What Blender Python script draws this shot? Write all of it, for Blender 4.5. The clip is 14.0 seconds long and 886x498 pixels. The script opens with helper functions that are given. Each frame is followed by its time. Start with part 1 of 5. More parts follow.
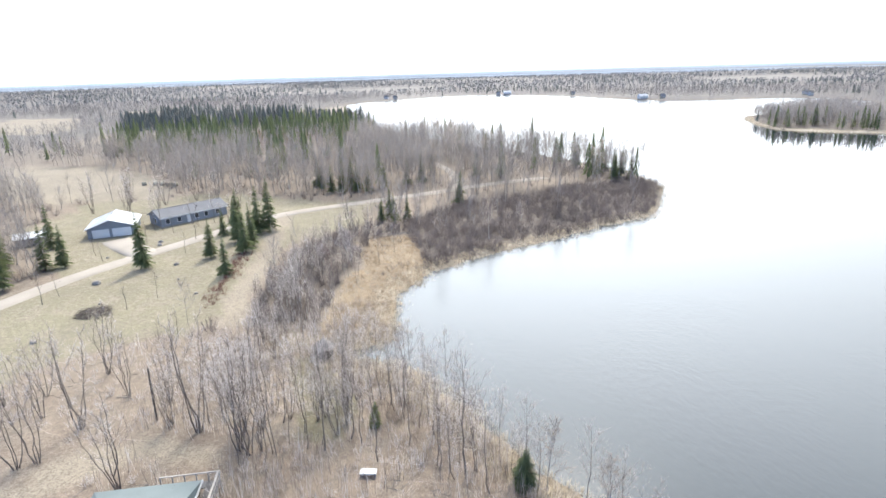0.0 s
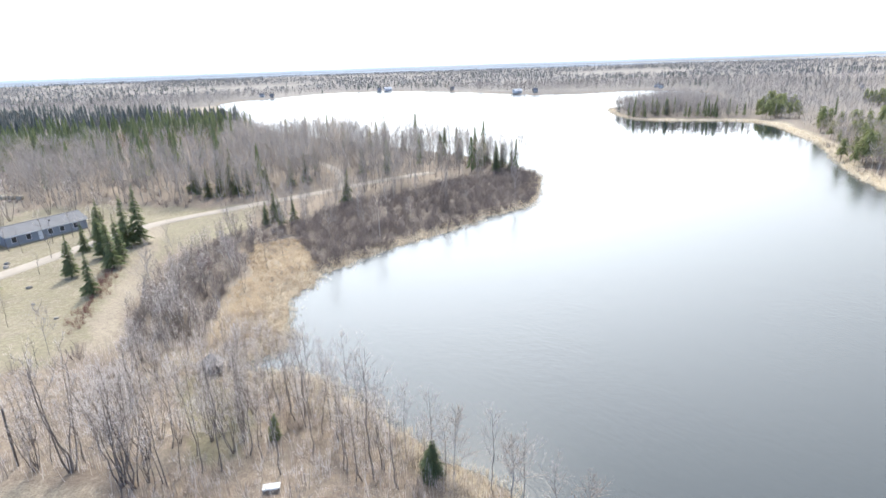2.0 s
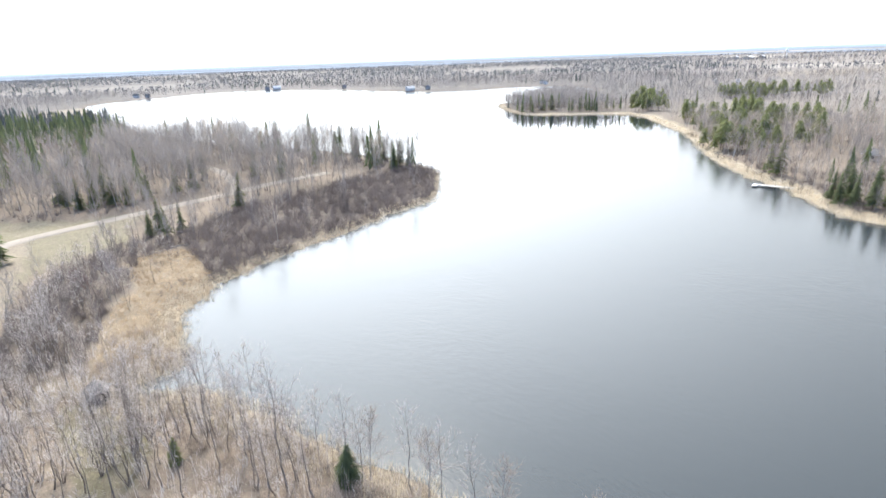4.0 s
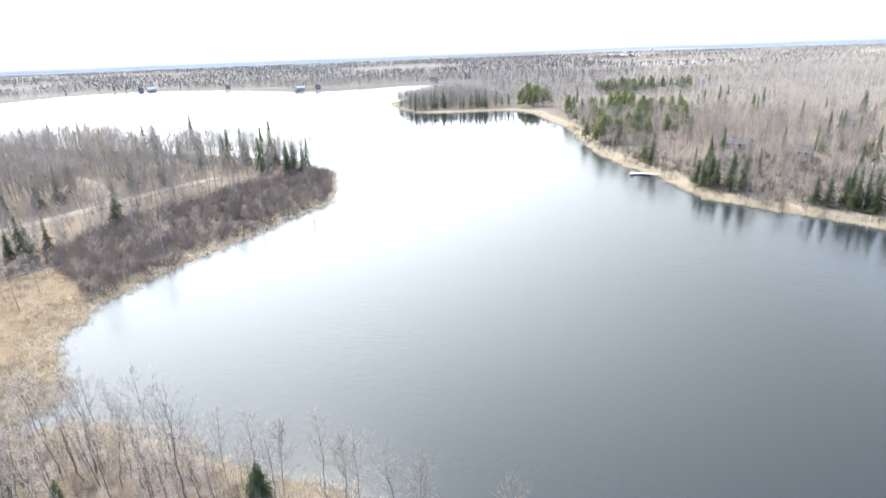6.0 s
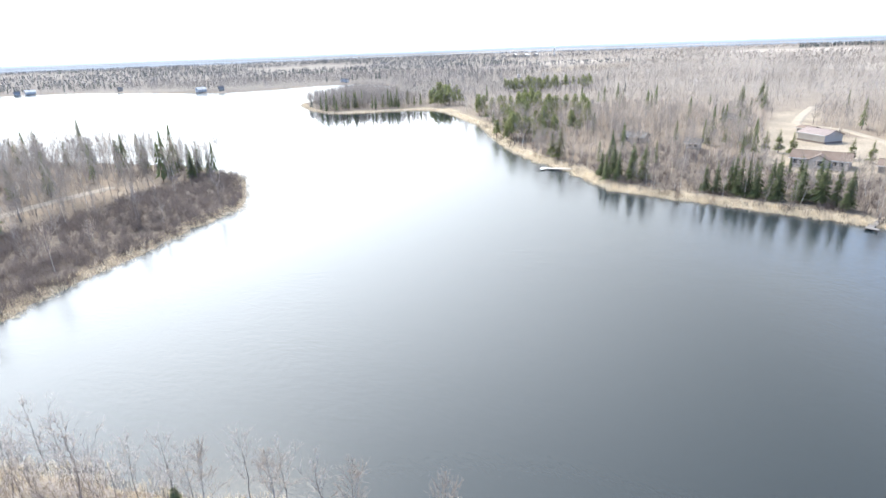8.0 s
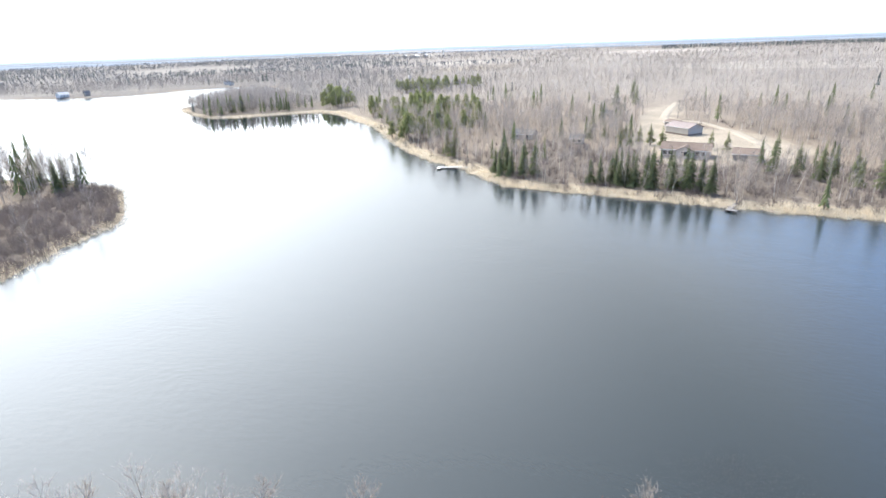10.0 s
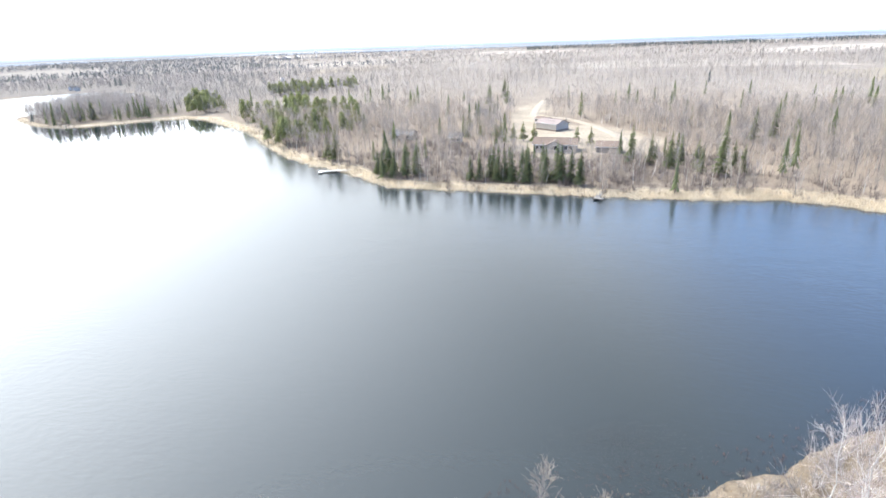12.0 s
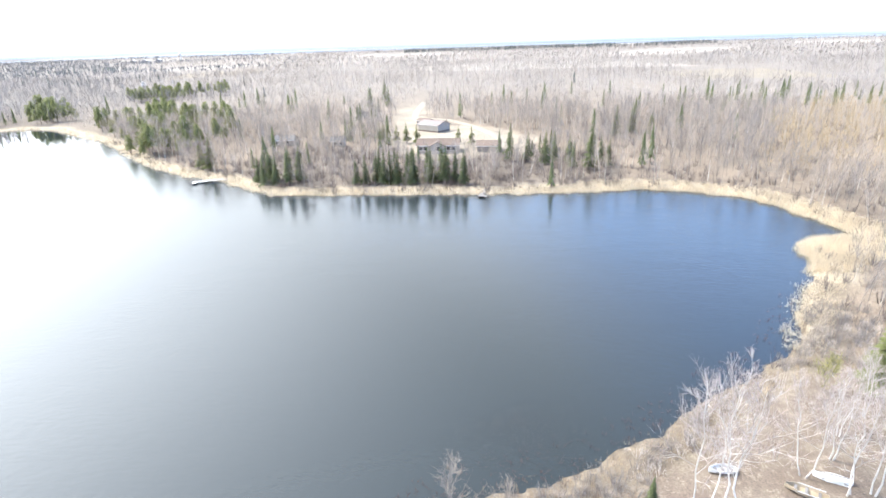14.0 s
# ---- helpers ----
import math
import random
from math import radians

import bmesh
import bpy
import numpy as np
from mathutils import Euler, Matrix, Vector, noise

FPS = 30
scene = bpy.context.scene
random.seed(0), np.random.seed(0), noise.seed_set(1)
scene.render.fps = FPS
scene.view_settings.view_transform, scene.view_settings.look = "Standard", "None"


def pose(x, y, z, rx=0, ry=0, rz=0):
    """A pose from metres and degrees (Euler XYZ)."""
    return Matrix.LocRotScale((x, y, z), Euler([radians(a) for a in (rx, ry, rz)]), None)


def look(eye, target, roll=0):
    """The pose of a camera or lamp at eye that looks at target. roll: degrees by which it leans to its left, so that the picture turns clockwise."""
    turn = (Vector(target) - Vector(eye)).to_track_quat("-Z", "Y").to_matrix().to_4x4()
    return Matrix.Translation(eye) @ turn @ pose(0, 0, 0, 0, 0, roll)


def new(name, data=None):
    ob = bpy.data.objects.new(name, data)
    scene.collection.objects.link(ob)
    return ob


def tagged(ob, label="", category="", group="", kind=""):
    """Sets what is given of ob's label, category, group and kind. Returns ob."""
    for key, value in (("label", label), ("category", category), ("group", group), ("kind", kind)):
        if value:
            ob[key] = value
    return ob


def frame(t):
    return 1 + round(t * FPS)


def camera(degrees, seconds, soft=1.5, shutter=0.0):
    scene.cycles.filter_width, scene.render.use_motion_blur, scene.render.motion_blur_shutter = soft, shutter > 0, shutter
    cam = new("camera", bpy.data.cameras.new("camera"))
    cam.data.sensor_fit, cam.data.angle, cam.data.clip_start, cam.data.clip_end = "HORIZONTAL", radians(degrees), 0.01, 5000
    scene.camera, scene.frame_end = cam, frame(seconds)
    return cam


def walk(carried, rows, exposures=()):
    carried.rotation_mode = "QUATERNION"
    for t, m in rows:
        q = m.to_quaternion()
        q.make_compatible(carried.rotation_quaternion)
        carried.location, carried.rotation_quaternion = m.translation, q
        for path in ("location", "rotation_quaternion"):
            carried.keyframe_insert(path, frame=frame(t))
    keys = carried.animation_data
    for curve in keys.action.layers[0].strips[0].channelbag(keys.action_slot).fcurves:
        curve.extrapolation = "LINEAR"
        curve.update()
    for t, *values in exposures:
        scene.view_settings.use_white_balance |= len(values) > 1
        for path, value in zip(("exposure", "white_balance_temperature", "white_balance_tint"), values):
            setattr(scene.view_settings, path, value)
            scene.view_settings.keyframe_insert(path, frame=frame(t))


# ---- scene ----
cam = camera(78.1, 14.0)
EYE = (0.0, 0.0, 40.0)
PATH = [
    (0, 72.02, 1.64, 0.00),
    (0.5, 71.80, 1.56, -3.01),
    (1, 71.62, 1.66, -6.26),
    (1.5, 71.45, 1.79, -9.13),
    (2, 71.31, 1.88, -11.98),
    (2.5, 71.14, 1.91, -14.81),
    (5, 70.46, 1.98, -28.22),
    (5.5, 70.32, 2.00, -31.10),
    (6, 70.21, 2.03, -33.62),
    (6.5, 70.13, 2.06, -35.77),
    (7, 70.04, 2.09, -37.92),
    (9.5, 69.67, 1.87, -50.44),
    (10, 69.60, 1.94, -53.39),
    (10.5, 69.51, 1.91, -56.56),
    (11, 69.43, 1.86, -59.62),
    (11.5, 69.37, 1.87, -62.60),
    (12, 69.31, 1.89, -65.78),
    (12.5, 69.26, 1.79, -68.78),
    (13, 69.20, 1.79, -71.94),
    (13.5, 69.18, 1.76, -74.96),
    (14, 69.20, 1.66, -77.84),
]
EXPOSURE = [(0.0, 1.05), (2.5, 1.05), (5.0, 1.12), (7.0, 1.15), (9.5, 1.15), (12.0, 1.32), (14.0, 1.50)]
walk(cam, [(t, pose(*EYE, a, b, c)) for t, a, b, c in PATH], EXPOSURE)

# ---- light ----
SUN_AZ, SUN_EL = radians(12.0), radians(52.0)
SUN_DIR = Vector((math.sin(SUN_AZ) * math.cos(SUN_EL), math.cos(SUN_AZ) * math.cos(SUN_EL), math.sin(SUN_EL)))

VEIL_DIR = (Matrix.Rotation(radians(6.0), 3, "Z") @ SUN_DIR).normalized()


class Nodes:
    """Short hand for building node trees."""

    def __init__(self, tree):
        self.tree = tree
        tree.nodes.clear()

    def add(self, kind, props=None, **inputs):
        n = self.tree.nodes.new(kind)
        if props and "operation" in props:
            n.operation = props["operation"]
        if props and "use_clamp" in props:
            n.use_clamp = props["use_clamp"]
        if props and "layer_name" in props:
            n.layer_name = props["layer_name"]
        for k, v in inputs.items():
            self.put(n, k, v)
        return n

    def put(self, n, key, v):
        sock = n.inputs[int(key[1:])] if key[0] == "i" and key[1:].isdigit() else n.inputs[key.replace("_", " ")]
        if isinstance(v, bpy.types.NodeSocket):
            self.tree.links.new(v, sock)
        elif isinstance(v, bpy.types.Node):
            self.tree.links.new(v.outputs[0], sock)
        else:
            sock.default_value = v

    def math(self, op, a, b=0.0, clamp=False):
        return self.add("ShaderNodeMath", {"operation": op, "use_clamp": clamp}, i0=a, i1=b).outputs[0]

    def mix(self, f, a, b, blend="MIX"):
        n = self.add("ShaderNodeMix")
        n.data_type, n.blend_type, n.clamp_factor = "RGBA", blend, True
        for sock, v in ((n.inputs[0], f), (n.inputs[6], a), (n.inputs[7], b)):
            if isinstance(v, bpy.types.NodeSocket):
                self.tree.links.new(v, sock)
            else:
                sock.default_value = v
        return n.outputs[2]

    def ramp(self, v, a, b):
        n = self.add("ShaderNodeMapRange")
        n.clamp, n.interpolation_type = True, "SMOOTHSTEP"
        self.put(n, "i0", v)
        n.inputs[1].default_value, n.inputs[2].default_value = a, b
        return n.outputs[0]


def rgb(r, g, b):
    return (r, g, b, 1.0)


def make_world():
    """Blue spring sky under thin high cloud, brightest round the veiled sun."""
    world = bpy.data.worlds.new("sky")
    scene.world = world
    world.use_nodes = True
    n = Nodes(world.node_tree)
    sky = n.add("ShaderNodeTexSky")
    sky.sky_type, sky.sun_disc, sky.sun_elevation, sky.sun_rotation = "NISHITA", False, SUN_EL, SUN_AZ
    sky.air_density, sky.dust_density, sky.ozone_density = 1.0, 0.6, 3.0
    way = n.add("ShaderNodeTexCoord").outputs["Generated"]
    sep = n.add("ShaderNodeSeparateXYZ", None, i0=way)
    up = n.math("MAXIMUM", sep.outputs[2], 0.0)
    toward = n.add("ShaderNodeVectorMath", {"operation": "DOT_PRODUCT"}, i0=way, i1=VEIL_DIR).outputs["Value"]
    near = n.ramp(toward, 0.2, 0.58)
    bright = n.math("POWER", n.math("MAXIMUM", n.math("MULTIPLY", n.math("SUBTRACT", toward, 0.5), 2.0), 0.0), 1.7)
    bright = n.math("MULTIPLY", bright, n.math("SUBTRACT", 1.0, n.math("MULTIPLY", n.ramp(up, 0.42, 0.76), 0.42)))
    # thin cloud, stretched by its height
    flat = n.add("ShaderNodeVectorMath", {"operation": "DIVIDE"}, i0=way,
                 i1=n.add("ShaderNodeCombineXYZ", None, i0=n.math("ADD", up, 0.18), i1=n.math("ADD", up, 0.18), i2=1.0).outputs[0]).outputs[0]
    puffs = n.add("ShaderNodeTexNoise", None, Vector=flat, Scale=0.9, Detail=5.0, Roughness=0.5, Distortion=0.4).outputs[0]
    cloud = n.ramp(puffs, 0.42, 0.66)
    veil = n.math("ADD", n.math("MULTIPLY", cloud, 0.30), n.math("MULTIPLY", near, 1.0), True)
    haze = n.math("POWER", 2.718, n.math("MULTIPLY", up, -11.0))
    glow = n.math("ADD", n.math("SUBTRACT", 9.8, n.math("MULTIPLY", up, 9.2)), n.math("MULTIPLY", n.math("MULTIPLY", bright, n.math("SUBTRACT", 1.3, n.math("MULTIPLY", up, 0.65))), 24.0))
    white = n.add("ShaderNodeVectorMath", {"operation": "SCALE"}, i0=(0.925, 0.985, 1.05), Scale=glow).outputs[0]
    blue = n.mix(1.0, sky.outputs[0], rgb(0.86, 1.20, 1.62), "MULTIPLY")
    col = n.mix(veil, blue, white)
    col = n.mix(n.math("MULTIPLY", haze, 0.95), col, rgb(7.2, 7.3, 7.5))
    bg = n.add("ShaderNodeBackground", None, Color=col, Strength=0.15)
    n.add("ShaderNodeOutputWorld", None, Surface=bg)


make_world()
sun = new("sun", bpy.data.lights.new("sun", "SUN"))
sun.data.energy, sun.data.angle, sun.data.color = 2.3, radians(6.0), (1.0, 0.92, 0.81)
sun.matrix_world = look((0, 0, 200), Vector((0, 0, 200)) - SUN_DIR)


# ---- materials ----
def material(name, rough=0.9, metal=0.0):
    m = bpy.data.materials.new(name)
    m.use_nodes = True
    n = Nodes(m.node_tree)
    b = n.add("ShaderNodeBsdfPrincipled", None, Roughness=rough, Metallic=metal)
    n.add("ShaderNodeOutputMaterial", None, Surface=b)
    return m, n, b


def varied(name, low, high, rough=0.9, scale=0.3, island=True, bump=0.0, fine=8.0, metal=0.0, thin=0.0, shares=(0.45, 0.35, 0.3)):
    """A surface between two colours: by piece, by object and by two sizes of noise."""
    m, n, b = material(name, rough, metal)
    pos = n.add("ShaderNodeNewGeometry")
    big = n.add("ShaderNodeTexNoise", None, Vector=pos.outputs["Position"], Scale=scale, Detail=3.0).outputs[0]
    small = n.add("ShaderNodeTexNoise", None, Vector=pos.outputs["Position"], Scale=fine, Detail=4.0).outputs[0]
    own = pos.outputs["Random Per Island"] if island else n.add("ShaderNodeObjectInfo").outputs["Random"]
    f = n.math("ADD", n.math("MULTIPLY", own, shares[0]), n.math("MULTIPLY", n.ramp(big, 0.3, 0.7), shares[1]))
    f = n.math("ADD", f, n.math("MULTIPLY", n.ramp(small, 0.3, 0.7), shares[2]), True)
    col = n.mix(f, rgb(*low), rgb(*high))
    n.put(b, "Base Color", col)
    if thin:
        through_light = n.add("ShaderNodeBsdfTranslucent", None, Color=col)
        both = n.add("ShaderNodeMixShader", None, i0=thin, i1=b, i2=through_light)
        n.tree.links.new(both.outputs[0], [o for o in n.tree.nodes if o.bl_idname == "ShaderNodeOutputMaterial"][0].inputs[0])
    if bump:
        n.put(b, "Normal", n.add("ShaderNodeBump", None, Strength=bump, Distance=0.03, Height=small).outputs[0])
    return m


BARK = varied("grey_bark", (0.115, 0.103, 0.095), (0.32, 0.292, 0.27), 0.95)
TRUNK_BARK = varied("dark_grey_bark", (0.062, 0.049, 0.040), (0.225, 0.185, 0.155), 0.95, 0.5)
DARK_BARK = varied("dark_bark", (0.045, 0.037, 0.033), (0.125, 0.106, 0.092), 0.95)
BIRCH = varied("birch_bark", (0.34, 0.32, 0.295), (0.68, 0.655, 0.62), 0.8)
TWIG = varied("grey_twigs", (0.15, 0.137, 0.13), (0.35, 0.32, 0.305), 0.95, 0.02, thin=0.5)
PALE_TWIG = varied("pale_twigs", (0.225, 0.185, 0.155), (0.50, 0.43, 0.368), 0.95, 0.02, thin=0.45)
NEAR_TWIG = varied("pale_grey_twigs", (0.34, 0.303, 0.277), (0.76, 0.695, 0.65), 0.95, 0.2, thin=0.5)
BIRCH_TWIG = varied("mauve_birch_twigs", (0.27, 0.222, 0.212), (0.56, 0.49, 0.462), 0.95, 0.2, thin=0.45)
CATKIN = varied("yellow_green_catkins", (0.20, 0.20, 0.065), (0.44, 0.42, 0.17), 0.9, 0.3, thin=0.45)
LEAVES = varied("dead_leaves", (0.09, 0.060, 0.040), (0.50, 0.41, 0.30), 0.95, 0.3, thin=0.45)
STRAW = varied("pale_dead_grass", (0.22, 0.185, 0.115), (0.40, 0.345, 0.22), 0.95, 0.3, thin=0.45)
# distant woods even in tone, far ones blue-grey: haze put into the colour
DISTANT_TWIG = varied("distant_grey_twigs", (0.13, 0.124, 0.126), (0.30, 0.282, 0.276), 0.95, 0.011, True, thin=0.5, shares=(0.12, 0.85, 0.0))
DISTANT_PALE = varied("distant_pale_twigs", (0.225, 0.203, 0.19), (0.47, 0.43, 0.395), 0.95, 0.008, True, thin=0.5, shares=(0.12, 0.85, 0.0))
HAZED_TWIG = varied("haze_grey_far_twigs", (0.125, 0.130, 0.142), (0.205, 0.207, 0.218), 0.95, 0.004, True, thin=0.5, shares=(0.12, 0.85, 0.0))
HAZED_NEEDLES = varied("hazed_far_spruce_needles", (0.078, 0.095, 0.095), (0.135, 0.152, 0.145), 0.9, 0.01, True, thin=0.5)
RUSTY_LARCH = varied("rusty_larch_twigs", (0.15, 0.098, 0.070), (0.27, 0.185, 0.135), 0.95, 0.03, thin=0.45)
SAND = varied("pale_sandy_lane", (0.25, 0.217, 0.172), (0.36, 0.318, 0.26), 0.97, 0.15, False, 0.4, 5.0)
BRUSH = varied("brush_twigs", (0.100, 0.084, 0.080), (0.215, 0.184, 0.176), 0.95, 0.05, thin=0.5)
RED_TWIG = varied("red_twigs", (0.116, 0.058, 0.049), (0.220, 0.128, 0.110), 0.95, 0.05, thin=0.45)
NEEDLES = varied("spruce_needles", (0.066, 0.090, 0.046), (0.215, 0.245, 0.118), 0.8, 0.05, thin=0.5)
PINE = varied("pine_needles", (0.088, 0.110, 0.045), (0.26, 0.28, 0.118), 0.8, 0.05, thin=0.5)
LARCH = varied("bare_larch_twigs", (0.29, 0.220, 0.130), (0.55, 0.44, 0.285), 0.95, 0.05, thin=0.5)
REED = varied("dry_reeds", (0.46, 0.395, 0.295), (0.84, 0.74, 0.58), 0.9, 0.1, thin=0.45)
RUSTY_REED = varied("rusty_sedge", (0.20, 0.138, 0.080), (0.70, 0.57, 0.41), 0.9, 0.35, thin=0.5, shares=(0.35, 0.6, 0.1))


def ground_material():
    m, n, b = material("ground_cover", 0.97)
    pos = n.add("ShaderNodeNewGeometry").outputs["Position"]
    col = n.add("ShaderNodeVertexColor", {"layer_name": "cover"}).outputs[0]
    wide = n.add("ShaderNodeTexNoise", None, Vector=pos, Scale=0.05, Detail=5.0, Roughness=0.6).outputs[0]
    mid = n.add("ShaderNodeTexNoise", None, Vector=pos, Scale=0.4, Detail=7.0, Roughness=0.7).outputs[0]
    clump = n.add("ShaderNodeTexNoise", None, Vector=pos, Scale=1.5, Detail=6.0, Roughness=0.72).outputs[0]
    fine = n.add("ShaderNodeTexNoise", None, Vector=pos, Scale=6.0, Detail=6.0, Roughness=0.7).outputs[0]
    col = n.mix(n.math("MULTIPLY", n.ramp(wide, 0.38, 0.62), 0.32), col, rgb(0.10, 0.080, 0.062))
    col = n.mix(n.math("MULTIPLY", n.ramp(mid, 0.42, 0.72), 0.65), col, rgb(0.30, 0.255, 0.195))
    col = n.mix(n.math("MULTIPLY", n.ramp(clump, 0.50, 0.60), 0.38), col, rgb(0.110, 0.084, 0.064))
    col = n.mix(n.math("MULTIPLY", n.ramp(clump, 0.46, 0.36), 0.35), col, rgb(0.40, 0.345, 0.27))
    col = n.mix(n.math("MULTIPLY", n.ramp(fine, 0.44, 0.68), 0.6), col, rgb(0.070, 0.054, 0.042))
    n.put(b, "Base Color", col)
    n.put(b, "Normal", n.add("ShaderNodeBump", None, Strength=0.6, Distance=0.12, Height=fine).outputs[0])
    return m


def water_material():
    m, n, b = material("lake_water", 0.15)
    pos = n.add("ShaderNodeNewGeometry").outputs["Position"]
    turned = n.add("ShaderNodeMapping", None, Vector=pos, Rotation=(0, 0, 0.5), Scale=(1.0, 0.45, 1.0)).outputs[0]
    ripple = n.add("ShaderNodeTexNoise", None, Vector=turned, Scale=1.6, Detail=4.0, Roughness=0.55, Distortion=0.3).outputs[0]
    swell = n.add("ShaderNodeTexNoise", None, Vector=turned, Scale=0.25, Detail=2.0).outputs[0]
    gust = n.add("ShaderNodeTexNoise", None, Vector=pos, Scale=0.012, Detail=3.0).outputs[0]
    cove = n.add("ShaderNodeVectorMath", {"operation": "DISTANCE"}, i0=pos, i1=(236.0, 300.0, 0.0)).outputs["Value"]
    open_water = n.math("ADD", n.math("MULTIPLY", n.ramp(cove, 45.0, 95.0), 0.9), 0.1)
    n.put(b, "Roughness", n.math("MULTIPLY", open_water, 0.17))
    h = n.math("ADD", ripple, n.math("MULTIPLY", swell, 0.8))
    strength = n.math("MULTIPLY_ADD", n.ramp(gust, 0.4, 0.65), 0.075)
    strength.node.inputs[2].default_value = 0.035
    strength = n.math("MULTIPLY", strength, open_water)
    n.put(b, "Base Color", rgb(0.012, 0.02, 0.026))
    n.put(b, "IOR", 1.5)
    n.put(b, "Specular IOR Level", 0.5)
    n.put(b, "Normal", n.add("ShaderNodeBump", None, Strength=strength, Distance=0.5, Height=h).outputs[0])
    return m


GROUND = ground_material()
WATER = water_material()
GRAVEL = varied("pale_gravel", (0.245, 0.215, 0.178), (0.375, 0.335, 0.285), 0.97, 0.15, False, 0.4, 5.0)
DIRT = varied("trodden_grass_track", (0.125, 0.103, 0.078), (0.205, 0.172, 0.130), 0.97, 0.15, False, 0.4, 4.0)

WHITE_METAL = varied("white_metal_roof", (0.495, 0.503, 0.510), (0.600, 0.600, 0.600), 0.45, 0.3, False)
GREY_ROOF = varied("grey_shingles", (0.116, 0.116, 0.122), (0.186, 0.186, 0.191), 0.9, 0.5, False, 0.3)
BROWN_ROOF = varied("brown_shingles", (0.116, 0.084, 0.067), (0.197, 0.151, 0.125), 0.9, 0.5, False, 0.3)
PINK_METAL = varied("dusty_pink_metal_roof", (0.20, 0.155, 0.148), (0.275, 0.222, 0.212), 0.5, 0.3, False)
TEAL_ROOF = varied("teal_grey_metal_roof", (0.085, 0.115, 0.12), (0.135, 0.168, 0.172), 0.5, 0.4, False)
BLUE_SIDING = varied("blue_grey_siding", (0.157, 0.174, 0.197), (0.220, 0.238, 0.261), 0.8, 0.4, False)
CREAM = varied("cream_siding", (0.30, 0.27, 0.235), (0.40, 0.37, 0.33), 0.8, 0.4, False)
WHITE = varied("white_paint", (0.510, 0.510, 0.503), (0.630, 0.630, 0.622), 0.6, 0.4, False)
GREY_WOOD = varied("weathered_grey_wood", (0.116, 0.107, 0.101), (0.232, 0.217, 0.209), 0.95, 0.6, False, 0.4)
TAN_BOAT = varied("tan_boat_paint", (0.267, 0.215, 0.151), (0.371, 0.313, 0.232), 0.6, 0.6, False)
STONE = varied("field_stone", (0.139, 0.128, 0.116), (0.302, 0.278, 0.249), 0.95, 1.0, False, 0.5)
BALE = varied("pale_straw_bale", (0.302, 0.255, 0.180), (0.429, 0.383, 0.302), 0.95, 1.0, False, 0.5)
# dark fittings, and panels painted as the shade inside openings
DARK = varied("dark_parts_and_shade", (0.02, 0.02, 0.02), (0.06, 0.055, 0.05), 0.9, 1.0, False)
# backdrop colours: the blue of distance haze is put into the base colour
HILL = varied("haze_blue_distant_woods", (0.13, 0.16, 0.20), (0.19, 0.225, 0.27), 1.0, 0.004, False, 0.0, 0.02)
HILL_BACK = varied("pale_haze_blue_hills", (0.20, 0.26, 0.33), (0.27, 0.335, 0.40), 1.0, 0.002, False, 0.0, 0.01)


def glass_material():
    m, n, b = material("window_glass", 0.05)
    n.put(b, "Base Color", rgb(0.03, 0.035, 0.04))
    n.put(b, "IOR", 1.45)
    return m


GLASS = glass_material()

# ---- plan of the lake ----
NEAR_SHORE = [(75, 196), (70, 174), (57, 148), (45, 142), (29, 130), (14, 121), (1, 112), (-5, 105), (-10, 95), (-10, 86), (-9.5, 78), (-14.5, 74), (-13, 70.5), (-6, 68), (-2, 63),
              (3, 57), (7, 50), (11, 45), (15, 39), (22, 29), (30, 20), (35, 13), (39, 6), (44, -2), (50, -10), (59, -19), (68, -28), (76, -33),
              (89, -39), (101, -44.5), (110, -47), (116, -49.5), (119, -54), (121, -61), (127, -59.5), (138, -54), (148, -49), (153.5, -38), (156, -24), (153, -10)]
FAR_SHORE = [(150, 0), (146, 22), (143, 45), (140, 69), (140, 83), (151, 104), (160, 127), (178, 158), (216, 208), (239, 249), (256, 283), (250, 308),
             (205, 344), (232, 434), (262, 452), (340, 505), (400, 520), (430, 600), (385, 656), (301, 650), (245, 694), (190, 840), (110, 945),
             (14, 970), (-74, 872), (-133, 781), (-84, 568), (-62, 489), (-45, 420), (-10, 350), (30, 290), (62, 240)]


def rounded(points, steps):
    """A closed Catmull-Rom line through the points of the plan."""
    p = np.array(points, float)
    a, b, c, d = np.roll(p, 1, 0), p, np.roll(p, -1, 0), np.roll(p, -2, 0)
    out = []
    for k in range(steps):
        s = k / steps
        out.append(0.5 * (2 * b + (c - a) * s + (2 * a - 5 * b + 4 * c - d) * s * s + (3 * b - a - 3 * c + d) * s ** 3))
    return np.stack(out, 1).reshape(-1, 2)


LAKE = rounded(NEAR_SHORE + FAR_SHORE, 3)


def inside(poly, x, y):
    poly = np.asarray(poly, float)
    r = np.zeros(np.shape(x), bool)
    for (x0, y0), (x1, y1) in zip(poly, np.roll(poly, -1, 0)):
        if y0 != y1:
            r ^= ((y0 > y) != (y1 > y)) & (x < (x1 - x0) * (y - y0) / (y1 - y0) + x0)
    return r


def line_distance(line, x, y, closed=False):
    line = np.asarray(line, float)
    ends = np.roll(line, -1, 0) if closed else line[1:]
    best = np.full(np.shape(x), 1e9)
    for (x0, y0), (x1, y1) in zip(line if closed else line[:-1], ends):
        dx, dy = x1 - x0, y1 - y0
        s = np.clip(((x - x0) * dx + (y - y0) * dy) / (dx * dx + dy * dy + 1e-9), 0, 1)
        best = np.minimum(best, (x - x0 - s * dx) ** 2 + (y - y0 - s * dy) ** 2)
    return np.sqrt(best)


